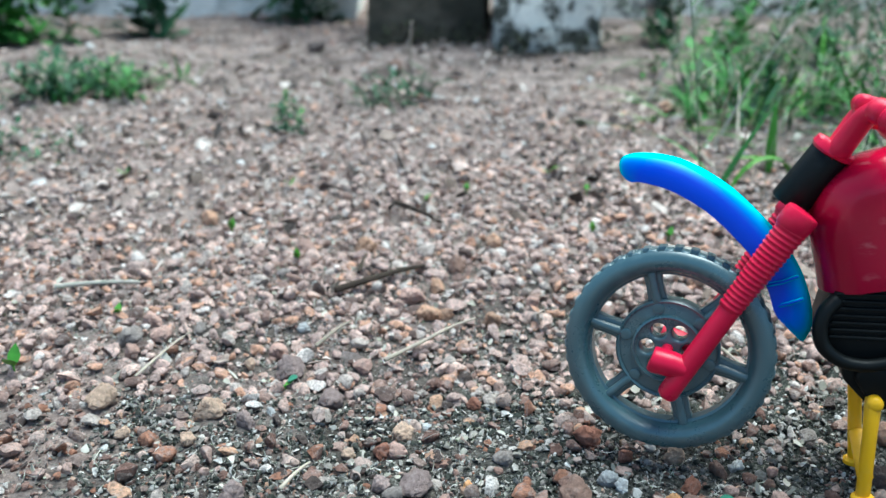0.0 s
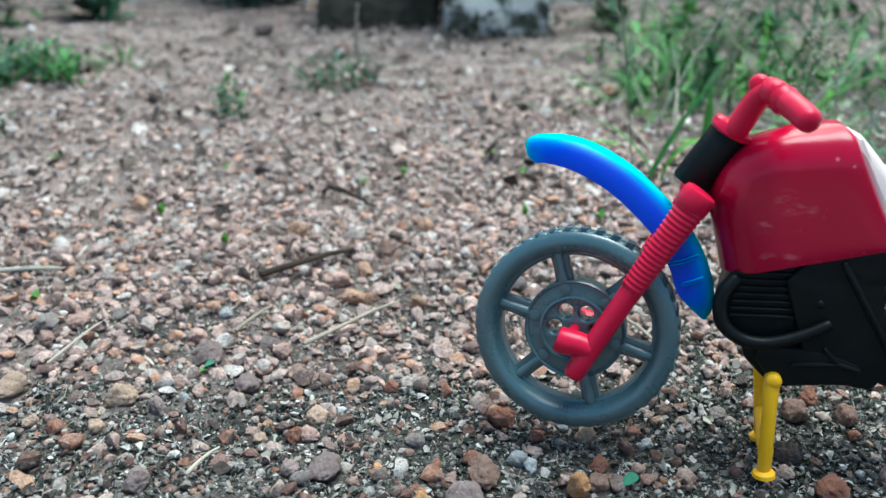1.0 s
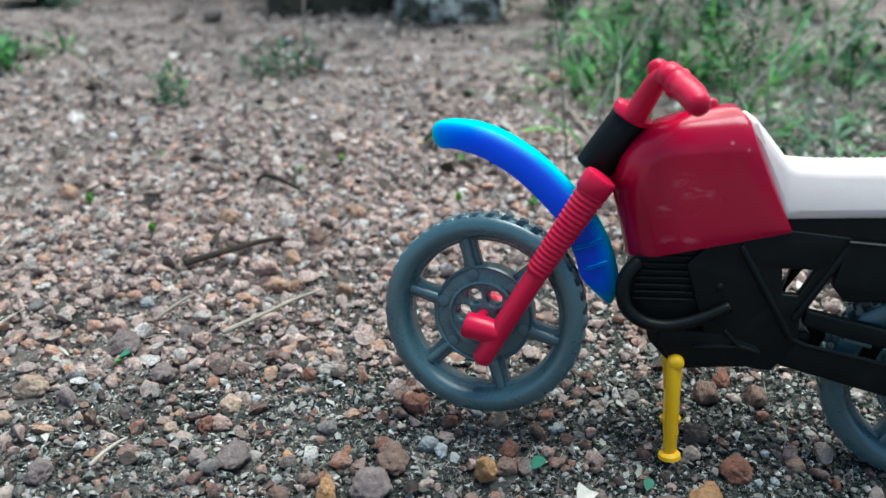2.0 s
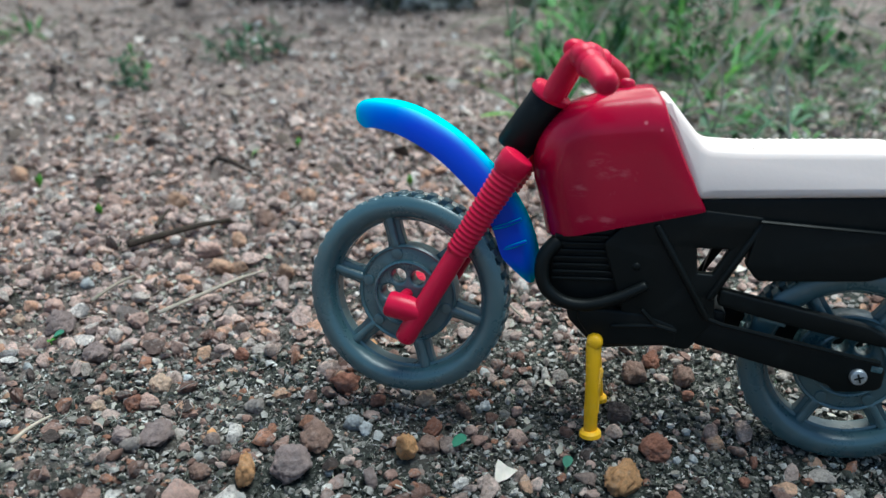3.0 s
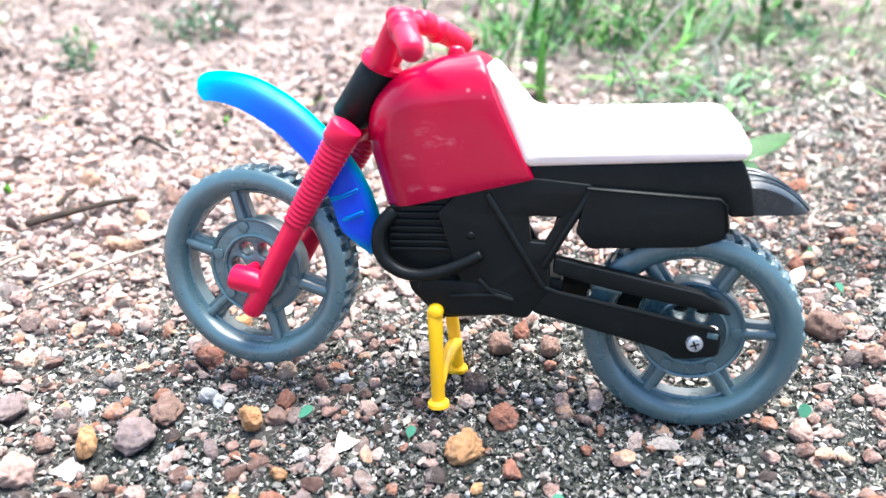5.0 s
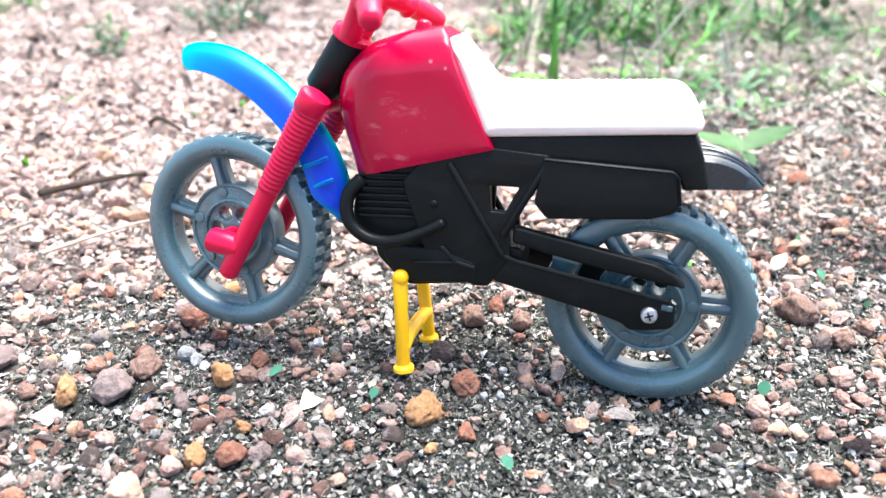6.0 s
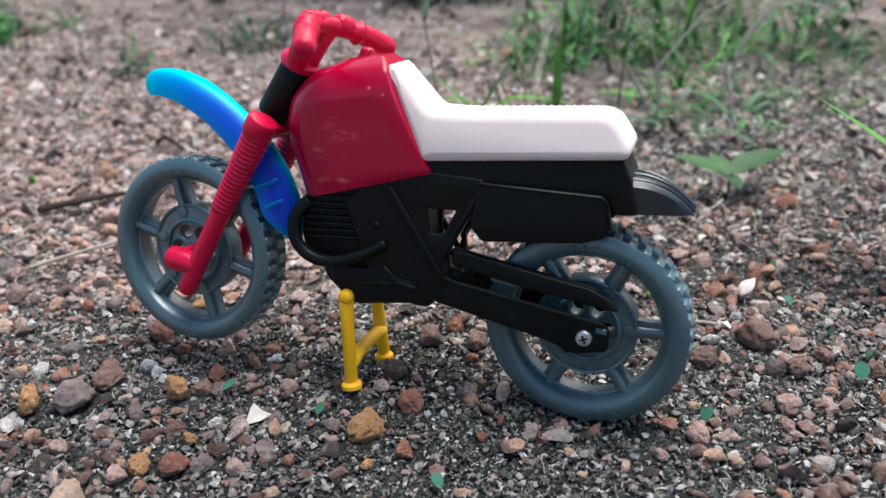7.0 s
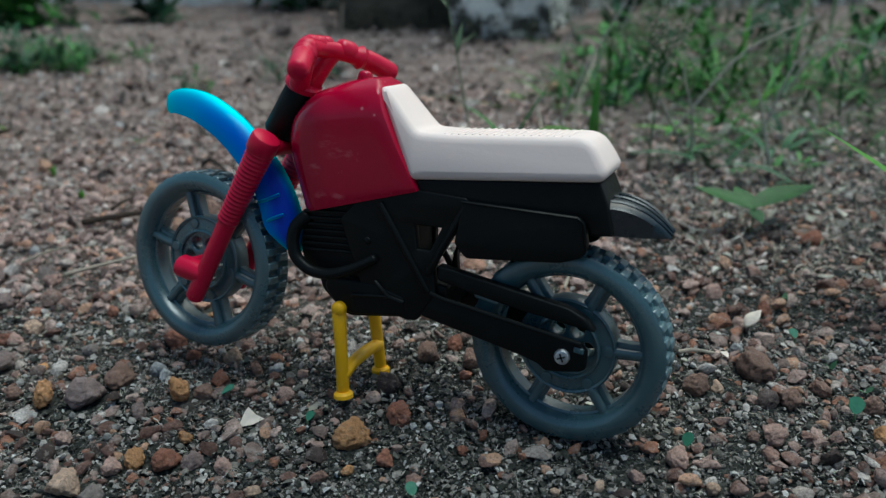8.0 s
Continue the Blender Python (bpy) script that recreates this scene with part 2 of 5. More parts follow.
def wall_material(name, base, stain, amount, scale):
    m, t, p = nodes_of(name)
    big = noise_at(t, scale, 7, 0.62).outputs[0]
    c = mixed(t, ramp(t, big, [(0.5 - amount, 1.0), (0.58 - amount, 0.0)]), base, stain)
    c = mixed(t, 0.5, c, ramp(t, noise_at(t, scale * 9, 6, 0.7).outputs[0], [(0.3, 0.6), (0.7, 1.25)]), "MULTIPLY")
    t.links.new(c, p.inputs["Base Color"])
    p.inputs["Roughness"].default_value = 0.92
    bumped(t, p, noise_at(t, scale * 14, 6, 0.7).outputs[0], 0.6, 0.004)
    return m


MOULDY = wall_material("mouldy_limewash", (0.92, 0.91, 0.83), (0.085, 0.088, 0.07), 0.045, 34)
DARKWALL = wall_material("dark_concrete_and_gap_shade", (0.135, 0.115, 0.085), (0.06, 0.056, 0.04), 0.0, 10)
WEATHERED = wall_material("weathered_plaster", (0.20, 0.19, 0.17), (0.10, 0.10, 0.085), 0.05, 3)
WHITEWASH = wall_material("old_whitewash", (0.94, 0.95, 0.91), (0.46, 0.48, 0.45), 0.16, 7)


# ---- mesh helpers ----
def part(name, bm, material, parent=None, label="", smooth=True):
    """Links a bmesh, or a mesh, as one mesh object under a thing or a part."""
    if isinstance(bm, bmesh.types.BMesh):
        me = bpy.data.meshes.new(name)
        bmesh.ops.recalc_face_normals(bm, faces=bm.faces)
        bm.to_mesh(me)
        bm.free()
    else:
        me = bm
    if smooth:
        me.shade_smooth()
        me.set_sharp_from_angle(angle=radians(38))
    me.materials.clear()
    me.materials.append(material)
    ob = new(name, me)
    ob.parent = parent
    return tagged(ob, label)


def spline_points(points, steps):
    """Catmull-Rom through points (tuples of any length), steps pieces a span."""
    p = [np.array(q, float) for q in points]
    p = [2 * p[0] - p[1], *p, 2 * p[-1] - p[-2]]
    out = []
    for a, b, c, d in zip(p, p[1:], p[2:], p[3:]):
        for k in range(steps):
            s = k / steps
            out.append(0.5 * (2 * b + (c - a) * s + (2 * a - 5 * b + 4 * c - d) * s * s + (3 * b - a - 3 * c + d) * s**3))
    return [*out, p[-2]]


def loft(bm, rings, cap=True, closed=False):
    """Skins rings of equally many points."""
    made = [[bm.verts.new(v) for v in ring] for ring in rings]
    pairs = list(zip(made, made[1:])) + ([(made[-1], made[0])] if closed else [])
    for a, b in pairs:
        for k in range(len(a)):
            bm.faces.new((a[k - 1], a[k], b[k], b[k - 1]))
    if cap and not closed:
        bm.faces.new(made[0][::-1])
        bm.faces.new(made[-1])
    return made


def tube(bm, points, radii, sides=12, squash=1.0, rounded=True):
    """A round bar along points, with a radius at each, its ends rounded off."""
    pts = [Vector(p) for p in points]
    rad = [float(r) for r in radii] if hasattr(radii, "__len__") else [radii] * len(pts)
    if rounded:
        a, b = (pts[0] - pts[1]).normalized(), (pts[-1] - pts[-2]).normalized()
        pts = [*(pts[0] + a * rad[0] * k for k in (0.6, 0.5, 0.3)), *pts, *(pts[-1] + b * rad[-1] * k for k in (0.3, 0.5, 0.6))]
        rad = [*(rad[0] * k for k in (0.3, 0.65, 0.9)), *rad, *(rad[-1] * k for k in (0.9, 0.65, 0.3))]
    side = None
    rings = []
    for k, p in enumerate(pts):
        way = (pts[min(k + 1, len(pts) - 1)] - pts[max(k - 1, 0)]).normalized()
        side = way.orthogonal() if side is None else (side - way * side.dot(way))
        side.normalize()
        up, rad_k = way.cross(side), rad[k]
        rings.append([p + rad_k * (math.cos(s) * side + squash * math.sin(s) * up) for s in (2 * math.pi * k / sides for k in range(sides))])
    loft(bm, rings)
    return bm


def plate(outlines, w0, w1, bevel=0.0006):
    """A flat piece in the toy's side view: outlines of (u, h) in millimetres, the first the rim and the rest holes, from w0 to w1 across."""
    cu = bpy.data.curves.new("outline", "CURVE")
    cu.dimensions, cu.fill_mode = "2D", "BOTH"
    cu.extrude, cu.bevel_depth, cu.bevel_resolution, cu.offset = abs(w1 - w0) / 2000 - bevel, bevel, 2, -bevel
    for outline in outlines:
        sp = cu.splines.new("POLY")
        sp.points.add(len(outline) - 1)
        for q, (u, h) in zip(sp.points, outline):
            q.co = (u / 1000, h / 1000, 0, 1)
        sp.use_cyclic_u = True
    ob = bpy.data.objects.new("outline", cu)
    me = bpy.data.meshes.new_from_object(ob)
    bpy.data.objects.remove(ob)
    bpy.data.curves.remove(cu)
    me.transform(Matrix(((1, 0, 0, 0), (0, 0, -1, (w0 + w1) / 2000), (0, 1, 0, BASE), (0, 0, 0, 1))))
    bm = bmesh.new()
    bm.from_mesh(me)
    bmesh.ops.remove_doubles(bm, verts=bm.verts, dist=0.00001)
    bm.to_mesh(me)
    bm.free()
    return me


def rounded(points, r, steps=4):
    """A closed outline with its corners rounded off by about r."""
    out = []
    for k, p in enumerate(points):
        a, b, c = (np.array(q, float) for q in (points[k - 1], p, points[(k + 1) % len(points)]))
        ra = min(r, np.linalg.norm(a - b) * 0.45)
        rc = min(r, np.linalg.norm(c - b) * 0.45)
        s, e = b + (a - b) / np.linalg.norm(a - b) * ra, b + (c - b) / np.linalg.norm(c - b) * rc
        for q in np.linspace(0, 1, steps):
            out.append(tuple((1 - q) ** 2 * s + 2 * q * (1 - q) * b + q * q * e))
    return out


def circle(u, h, r, n=20):
    return [(u + r * math.cos(s), h + r * math.sin(s)) for s in np.linspace(0, 2 * math.pi, n, endpoint=False)]


# ---- ground ----
def ground_height(x, y):
    """Gentle unevenness of the yard, in metres; it dies out far away."""
    x, y = np.asarray(x, float), np.asarray(y, float)
    h = 0.0016 * np.sin(21 * x + 9 * y + 0.7) + 0.0013 * np.sin(-13 * x + 31 * y + 2.1) + 0.0009 * np.sin(57 * x + 43 * y) + 0.0007 * np.sin(-71 * x + 60 * y + 1.3)
    dip = 0.003 / (1 + np.exp(np.clip((y - 0.205) / 0.009, -50, 50)))
    near = np.exp(-((x - 0.17) ** 2 + (y - 0.24) ** 2) / 0.02)
    return (h * (1 - 0.7 * near) - 0.001 - dip * (y > -1)) / (1 + (np.hypot(x, y) / 6) ** 4)


def lines(low, high, step):
    inner = list(np.arange(low, high, step))
    grow = [step * 1.35**k for k in range(1, 34)]
    out = np.cumsum(grow)
    return np.array([*(low - out[::-1]), *inner, *(inner[-1] + out)])


gx, gy = lines(-0.6, 0.9, 0.009), lines(-0.1, 1.4, 0.009)
X, Y = np.meshgrid(gx, gy)
rng = np.random.default_rng(7)
Z = ground_height(X, Y) + rng.normal(0, 0.0005, X.shape) * (np.hypot(X, Y) < 2.5)
nx, ny = len(gx), len(gy)


def quick_mesh(name, verts, faces):
    """A mesh from arrays of vertices and of faces with equally many corners."""
    me = bpy.data.meshes.new(name)
    me.vertices.add(len(verts))
    me.vertices.foreach_set("co", np.ascontiguousarray(verts, np.float32).ravel())
    n, k = faces.shape
    me.loops.add(n * k)
    me.loops.foreach_set("vertex_index", np.ascontiguousarray(faces, np.int32).ravel())
    me.polygons.add(n)
    me.polygons.foreach_set("loop_start", np.arange(0, n * k, k, dtype=np.int32))
    me.update(calc_edges=True)
    me.validate()
    return me


corner = (np.arange(ny - 1)[:, None] * nx + np.arange(nx - 1)).ravel()
ground = part("ground", quick_mesh("ground", np.stack([X, Y, Z], -1).reshape(-1, 3), np.stack([corner, corner + 1, corner + nx + 1, corner + nx], 1)), SOIL)
tagged(ground, "dark gritty earth strewn with reddish gravel", "ground", kind="structure")


# ---- walls behind the yard ----
def rough_wall(name, corners, low, high, material, label, lumps=0.006, step=0.03):
    """An upright old wall from its four ground corners, worn and lumpy."""
    bm = bmesh.new()
    n = max(2, round((high - low) / step))
    ring = []
    for k in range(4):
        a, b = Vector(corners[k]), Vector(corners[(k + 1) % 4])
        m = max(1, round((b - a).length / step))
        ring += [a.lerp(b, i / m) for i in range(m)]
    rings = []
    for i in range(n + 1):
        z = low + (high - low) * i / n
        r = []
        for q in ring:
            v = Vector((q.x, q.y, z))
            d = noise.noise_vector(v * 17) * lumps + noise.noise_vector(v * 60) * lumps * 0.4
            r.append(v + d * (1.6 if i < 4 else 1.0))
        rings.append(r)
    loft(bm, rings)
    return tagged(part(name, bm, material), label, "wall", kind="structure")


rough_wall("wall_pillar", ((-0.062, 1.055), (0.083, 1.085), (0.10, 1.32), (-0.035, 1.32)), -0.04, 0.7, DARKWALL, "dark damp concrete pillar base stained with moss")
rough_wall("wall_middle", ((0.088, 1.005), (0.205, 0.988), (0.25, 1.25), (0.106, 1.25)), -0.04, 0.7, MOULDY, "limewashed wall end blotched with black mould", 0.009, 0.018)
rough_wall("wall_inner", ((0.258, 1.26), (0.324, 1.27), (0.324, 1.42), (0.258, 1.42)), -0.04, 0.7, MOULDY, "narrow limewashed wall strip with mould", 0.008)
# coloured dark to stand in for the shade deep in the gap
rough_wall("wall_recess", ((0.30, 1.46), (0.40, 1.46), (0.40, 1.6), (0.30, 1.6)), -0.04, 0.7, DARKWALL, "dark-coloured wall for the shade in a narrow gap")
rough_wall("wall_east", ((0.362, 1.275), (1.4, 1.44), (1.4, 1.6), (0.362, 1.425)), -0.04, 0.7, MOULDY, "old limewashed wall with dark mould stains", 0.008)
rough_wall("wall_west", ((-1.3, 1.40), (-0.09, 1.285), (-0.09, 1.45), (-1.3, 1.56)), -0.04, 0.7, WHITEWASH, "weathered whitewashed garden wall")

# never in view: added behind the camera to cut low front light and reflections
rough_wall("unseen_wall_south", ((-6.0, -5.2), (6.2, -5.2), (6.2, -5.0), (-6.0, -5.0)), -0.04, 1.2, WEATHERED, "plain unseen plaster wall added to block low sky light", 0.01, 0.2)

# ---- toy motorcycle ----
# The toy's own axes: u towards its tail, w towards its far side, h up; it leans over to the far side.
BASE = 0.03
bike = new("toy_motorcycle")
AXES_TURN = Matrix(((0.9659, 0.2566, 0.0338), (-0.2588, 0.9577, 0.1261), (0.0, -0.1305, 0.9914))).to_4x4()
bike.matrix_world = Matrix.Translation(Vector((0.2204, 0.2159, 0.03)) - AXES_TURN.to_3x3() @ Vector((0, 0, BASE))) @ AXES_TURN
tagged(bike, "red and black plastic toy dirt bike on yellow stand", "toy motorcycle")


def at(u, w, h):
    return Vector((u / 1000, w / 1000, h / 1000 + BASE))


# steering: the front end is turned a little to the far side about the steering head
HEAD = at(-99, -1, 65)
RAKE = Vector((0.52, 0, 0.854)).normalized()
STEER = Matrix.Translation(HEAD) @ Matrix.Rotation(radians(-7), 4, RAKE) @ Matrix.Translation(-HEAD)


def front(name, bm, material, parent, label=""):
    ob = part(name, bm, material, parent, label)
    ob.data.transform(STEER)
    return ob


def ring_profile(bm, profile, steps=72):
    """Turns a closed (radius, across) profile about the axle, in metres."""
    rings = [[(r * math.cos(s), w, r * math.sin(s)) for r, w in profile] for s in np.linspace(0, 2 * math.pi, steps, endpoint=False)]
    loft(bm, rings, closed=True)
    return bm


def wheel(name, centre, first, place, label, R=0.0314, inner=0.0241):
    """A one-piece wheel: round-shouldered tyre ring with lugs, six ribbed spokes and a pierced hub."""
    W = 0.0064
    holes = [circle(6.3 * math.cos(a), 6.3 * math.sin(a), 2.35, 16) for a in np.linspace(0, 2 * math.pi, 6, endpoint=False)]
    hub_me = plate([circle(0, 0, 15.6, 48), *holes], -3.2, 3.2, 0.0007)
    hub_me.transform(Matrix.Translation((0, 0, -BASE)))
    hub = part(name, hub_me, GREY, bike, label)
    # tyre
    near_half = [(inner, -0.40 * W), (inner + 0.0006, -0.72 * W), (inner + 0.0018, -0.95 * W), (inner + 0.0033, -1.05 * W), (inner + 0.0049, -1.02 * W), (R - 0.0010, -0.93 * W), (R - 0.0003, -0.82 * W), (R - 0.0007, -0.70 * W)]
    prof = near_half + [(R - 0.0012, -0.55 * W), (R - 0.0012, 0.55 * W)] + [(r, -w) for r, w in near_half[::-1]] + [(inner - 0.0007, 0.35 * W), (inner - 0.0007, -0.35 * W)]
    tyre = part("tyre", ring_profile(bmesh.new(), prof, 96), GREY, hub)
    # raised hub rim, boss ring
    boss = part("hub_ring", ring_profile(bmesh.new(), [(0.0097, -0.0029), (0.0097, -0.0041), (0.0102, -0.0044), (0.0108, -0.0041), (0.0111, -0.0029)], 48), GREY, hub)
    lip = part("rim_lip", ring_profile(bmesh.new(), [(0.0146, -0.0028), (0.0146, -0.0036), (0.0152, -0.0039), (0.0157, -0.0034), (0.0157, -0.0028)], 48), GREY, hub)
    made = [tyre, boss, lip]
    spoke_bm = bmesh.new()
    for a, b, c in ((-1, 0.0026, 0.0016), (0, 0.0012, 0.0036)):
        rings = []
        for r in (0.0146, 0.0165, 0.02, 0.0232, 0.0255):
            wide = b * (1.0 + 0.25 * ((r - 0.02) / 0.006) ** 2)
            rings.append([(r, -c, -wide), (r, -c - 0.0004, 0), (r, -c, wide), (r, c, wide), (r, c + 0.0004, 0), (r, c, -wide)])
        loft(spoke_bm, rings)
    # a round moulding mark at the spoke's root
    tube(spoke_bm, [(0.0131, -0.0028, 0), (0.0131, -0.0037, 0), (0.0131, -0.0038, 0)], [0.0018, 0.0018, 0.0015], 14, rounded=False)
    spoke_me = bpy.data.meshes.new("spoke")
    bmesh.ops.recalc_face_normals(spoke_bm, faces=spoke_bm.faces)
    bmesh.ops.bevel(spoke_bm, geom=spoke_bm.edges[:], offset=0.0003, segments=1, affect="EDGES")
    spoke_bm.to_mesh(spoke_me)
    spoke_bm.free()
    for k in range(6):
        sp = part("spoke", spoke_me, GREY, hub)
        sp.matrix_local = Matrix.Rotation(-radians(first + 60 * k), 4, "Y")
        made.append(sp)
    # lugs: a staggered double row of blocks round the tread
    lug_bm = bmesh.new()
    bmesh.ops.create_cube(lug_bm, size=1)
    for v in lug_bm.verts:
        top = v.co.x > 0
        v.co = Vector(((R - 0.0016) if not top else R + 0.0002, v.co.y * (0.0052 if not top else 0.0046), v.co.z * (0.0032 if not top else 0.0025)))
    bmesh.ops.bevel(lug_bm, geom=lug_bm.edges[:], offset=0.0003, segments=1, affect="EDGES")
    lug_me = bpy.data.meshes.new("tread_lug")
    lug_bm.to_mesh(lug_me)
    lug_bm.free()
    count = 40
    for k in range(count * 2):
        lug = part("tread_lug", lug_me, TREAD, hub)
        s = 2 * math.pi * (k / 2) / count
        side = -1 if k % 2 else 1
        lug.matrix_local = Matrix.Rotation(-s, 4, "Y") @ Matrix.Translation((0, side * 0.0027, 0))
    hub.matrix_local = place @ Matrix.Translation(centre)
    return hub


wheel("front_wheel", at(-133.5, -3, 9.2), 107, STEER, "blue-grey plastic wheel with lugged tyre")
wheel("rear_wheel", at(-0.9, -1, 0.6), 4, Matrix.Translation(at(0, 0, 0)) @ Matrix.Rotation(radians(-4), 4, "Z") @ Matrix.Rotation(radians(3), 4, "X") @ Matrix.Translation(-at(0, 0, 0)), "blue-grey plastic wheel with lugged tyre", 0.0311, 0.0232)

# fork legs, each with a pleated gaiter
for side in (-1, 1):
    w = 11.5 * side - 1
    leg = front("fork_leg", tube(bmesh.new(), [at(-131.5, w, -2.5), at(-129.8, w, 1), at(-116, w, 27.5), at(-112, w, 35)], [0.0032, 0.0032, 0.0032, 0.003], 16), RED, bike, "red plastic fork leg")
    pts, rad = [], []
    for k in range(91):
        s = k / 90
        pts.append(at(-116.5 + 13.8 * s, w, 27.0 + 25.3 * s))
        rad.append((0.0035 + 0.0010 * s) + 0.0002 * math.cos(k * math.pi / 2.5))
    front("gaiter", tube(bmesh.new(), pts, rad, 18), RED, leg, "pleated red fork gaiter")
    front("top_cap", tube(bmesh.new(), [at(-103.7, w, 51.0), at(-103.3, w, 51.7), at(-101.2, w, 55.4), at(-100.7, w, 56.2), at(-100.5, w, 56.5)], [0.0043, 0.0049, 0.0050, 0.0046, 0.0036], 24, rounded=False), RED, leg)
    front("axle_clamp", tube(bmesh.new(), [at(-127.0, w, 5.9), at(-131, w, 6.7), at(-136.6, w + 0.6 * side, 7.6), at(-137.3, w + 0.6 * side, 7.7), at(-137.6, w + 0.6 * side, 7.8)], [0.0034, 0.0040, 0.0041, 0.0038, 0.0031], 20, rounded=False), RED, leg)
front("axle", tube(bmesh.new(), [at(-133.5, -12.5, 9.2), at(-133.5, 10.5, 9.2)], 0.0018, 12), RED, bike)
front("fork_yoke", tube(bmesh.new(), [at(-104, -10, 50.5), at(-103, -5, 52.5), at(-103, 3, 52.5), at(-104, 8, 50.5)], [0.0022, 0.0030, 0.0030, 0.0022], 14), RED, bike)
collar = front("steering_collar", tube(bmesh.new(), [at(-104.6, -1, 56.6), at(-104.2, -1, 57.3), at(-95, -1, 72.4), at(-94.6, -1, 73.0)], [0.0052, 0.0057, 0.0057, 0.0053], 32, rounded=False), BLACK, bike, "black steering head collar")

# handlebar: two risers on a round flange, each bending into a stepped grip that points back and down
bar_line = [(-77.6, -26.3, 79.2), (-80.2, -21.5, 81.4), (-84.2, -14, 83.6), (-87.4, -7.5, 84.8), (-88.4, -2.5, 85.0)]
bar_line += [(u, -5 - w, h) for u, w, h in bar_line[-2::-1]]
bar = front("handlebar", tube(bmesh.new(), [tuple(q) for q in spline_points([tuple(at(*q)) for q in bar_line], 4)], 0.0028, 16), RED, bike, "red plastic handlebar")
c = -2.5
for side in (-1, 1):
    front("riser", tube(bmesh.new(), [tuple(q) for q in spline_points([tuple(at(*q)) for q in ((-93.6, c + 3.0 * side, 73.4), (-91.0, c + 4.6 * side, 78.6), (-88.6, c + 6.6 * side, 83.0), (-86.8, c + 8.6 * side, 84.6))], 4)], list(np.linspace(0.0034, 0.0029, 13)), 14), RED, bar)
    grip = [at(-82.6, c + 15.6 * side, 82.8), at(-81.6, c + 17.6 * side, 82.2), at(-80.0, c + 20.4 * side, 81.1), at(-78.4, c + 23.2 * side, 79.7), at(-77.2, c + 25.6 * side, 78.6)]
    front("grip", tube(bmesh.new(), grip, [0.0030, 0.0034, 0.0033, 0.0034, 0.0032], 20), RED, bar)
    front("grip_flange", tube(bmesh.new(), [at(-83.4, c + 14.0 * side, 83.2), at(-82.9, c + 15.0 * side, 82.9), at(-82.5, c + 15.8 * side, 82.7)], [0.0033, 0.0040, 0.0035], 18), RED, bar)
    front("lever_clamp", tube(bmesh.new(), [at(-86.0, c + 9.0 * side, 85.0), at(-84.6, c + 11.8 * side, 84.4)], [0.0036, 0.0035], 16), RED, bar)
front("stem_flange", tube(bmesh.new(), [at(-95.2, -1.6, 72.3), at(-94.9, -1.7, 72.9), at(-94.0, -2.0, 74.3), at(-93.8, -2.0, 74.6)], [0.0056, 0.0062, 0.0060, 0.0052], 28, rounded=False), RED, bar)
for w in (-6.2, -2.5, 1.2):
    front("clamp_bump", tube(bmesh.new(), [at(-89.0, w - 0.9, 86.3), at(-88.8, w + 0.9, 86.4)], 0.0028, 14), RED, bar)

# front mudguard: an arched channel from its round beak to the tail behind the wheel
crown = [(-146.0, 68.4), (-138.5, 68.0), (-130.5, 65.6), (-121, 60.6), (-112.3, 53.8), (-104.2, 45.9), (-98.2, 37.2), (-94.6, 28.4), (-93.6, 21.4), (-95.0, 17.0)]
depth = [8.6, 9.2, 9.4, 9.4, 9.4, 9.4, 10.2, 10.2, 7.2, 1.6]
half = [5.0, 5.6, 6.0, 6.0, 6.0, 6.2, 6.6, 6.8, 5.8, 3.2]
spans = [(-153.9, 64.3, -153.7, 63.6, 0.9), (-153.3, 66.2, -152.5, 61.4, 2.8), (-151.0, 67.6, -149.6, 59.6, 4.2)]
for k, ((u, h), d, wide) in enumerate(zip(crown, depth, half)):
    a, e = crown[max(k - 1, 0)], crown[min(k + 1, len(crown) - 1)]
    way = np.array([e[0] - a[0], e[1] - a[1]]) / math.hypot(e[0] - a[0], e[1] - a[1])
    spans.append((u, h, u + way[1] * d, h - way[0] * d, wide))
rings = []
for u, h, lu, lh, wide in spline_points(spans, 6):
    outer = [(wide * math.sin(q), 1 - math.cos(q)) for q in np.linspace(-math.pi / 2, math.pi / 2, 17)]
    inner_side = [(x * max(0.2, 1 - 1.0 / wide), min(y * 0.9 + 0.12, 1.0)) for x, y in outer[::-1]]
    rings.append([at(u + (lu - u) * y, x - 1.5, h + (lh - h) * y) for x, y in outer + inner_side])
bm = bmesh.new()
loft(bm, rings)
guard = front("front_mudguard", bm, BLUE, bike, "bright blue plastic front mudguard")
for k in range(2):
    front("stiffening_rib", tube(bmesh.new(), [at(-107.5 + 3.4 * k, -7.6, 33.5 - 6 * k), at(-103.5 + 2.6 * k, -8.3, 35.0 - 6 * k), at(-99.6 + 2 * k, -7.4, 37.0 - 6.5 * k)], 0.0006, 10), BLUE, guard)

# tank: lofted between its front and back edge lines
front_edge = [(-93.0, 32.4), (-94.2, 37.0), (-96.1, 43.3), (-98.1, 50.4), (-98.6, 57.0), (-96.4, 64.0), (-90.4, 70.6), (-82.4, 74.0)]
back_edge = [(-48.9, 45.0), (-49.6, 46.6), (-52.6, 52.2), (-55.7, 57.8), (-58.6, 63.6), (-61.3, 69.2), (-63.6, 74.4), (-66.4, 77.2)]
widths = [12.7, 13.1, 13.2, 13.2, 13.1, 12.6, 9.8, 5.4]
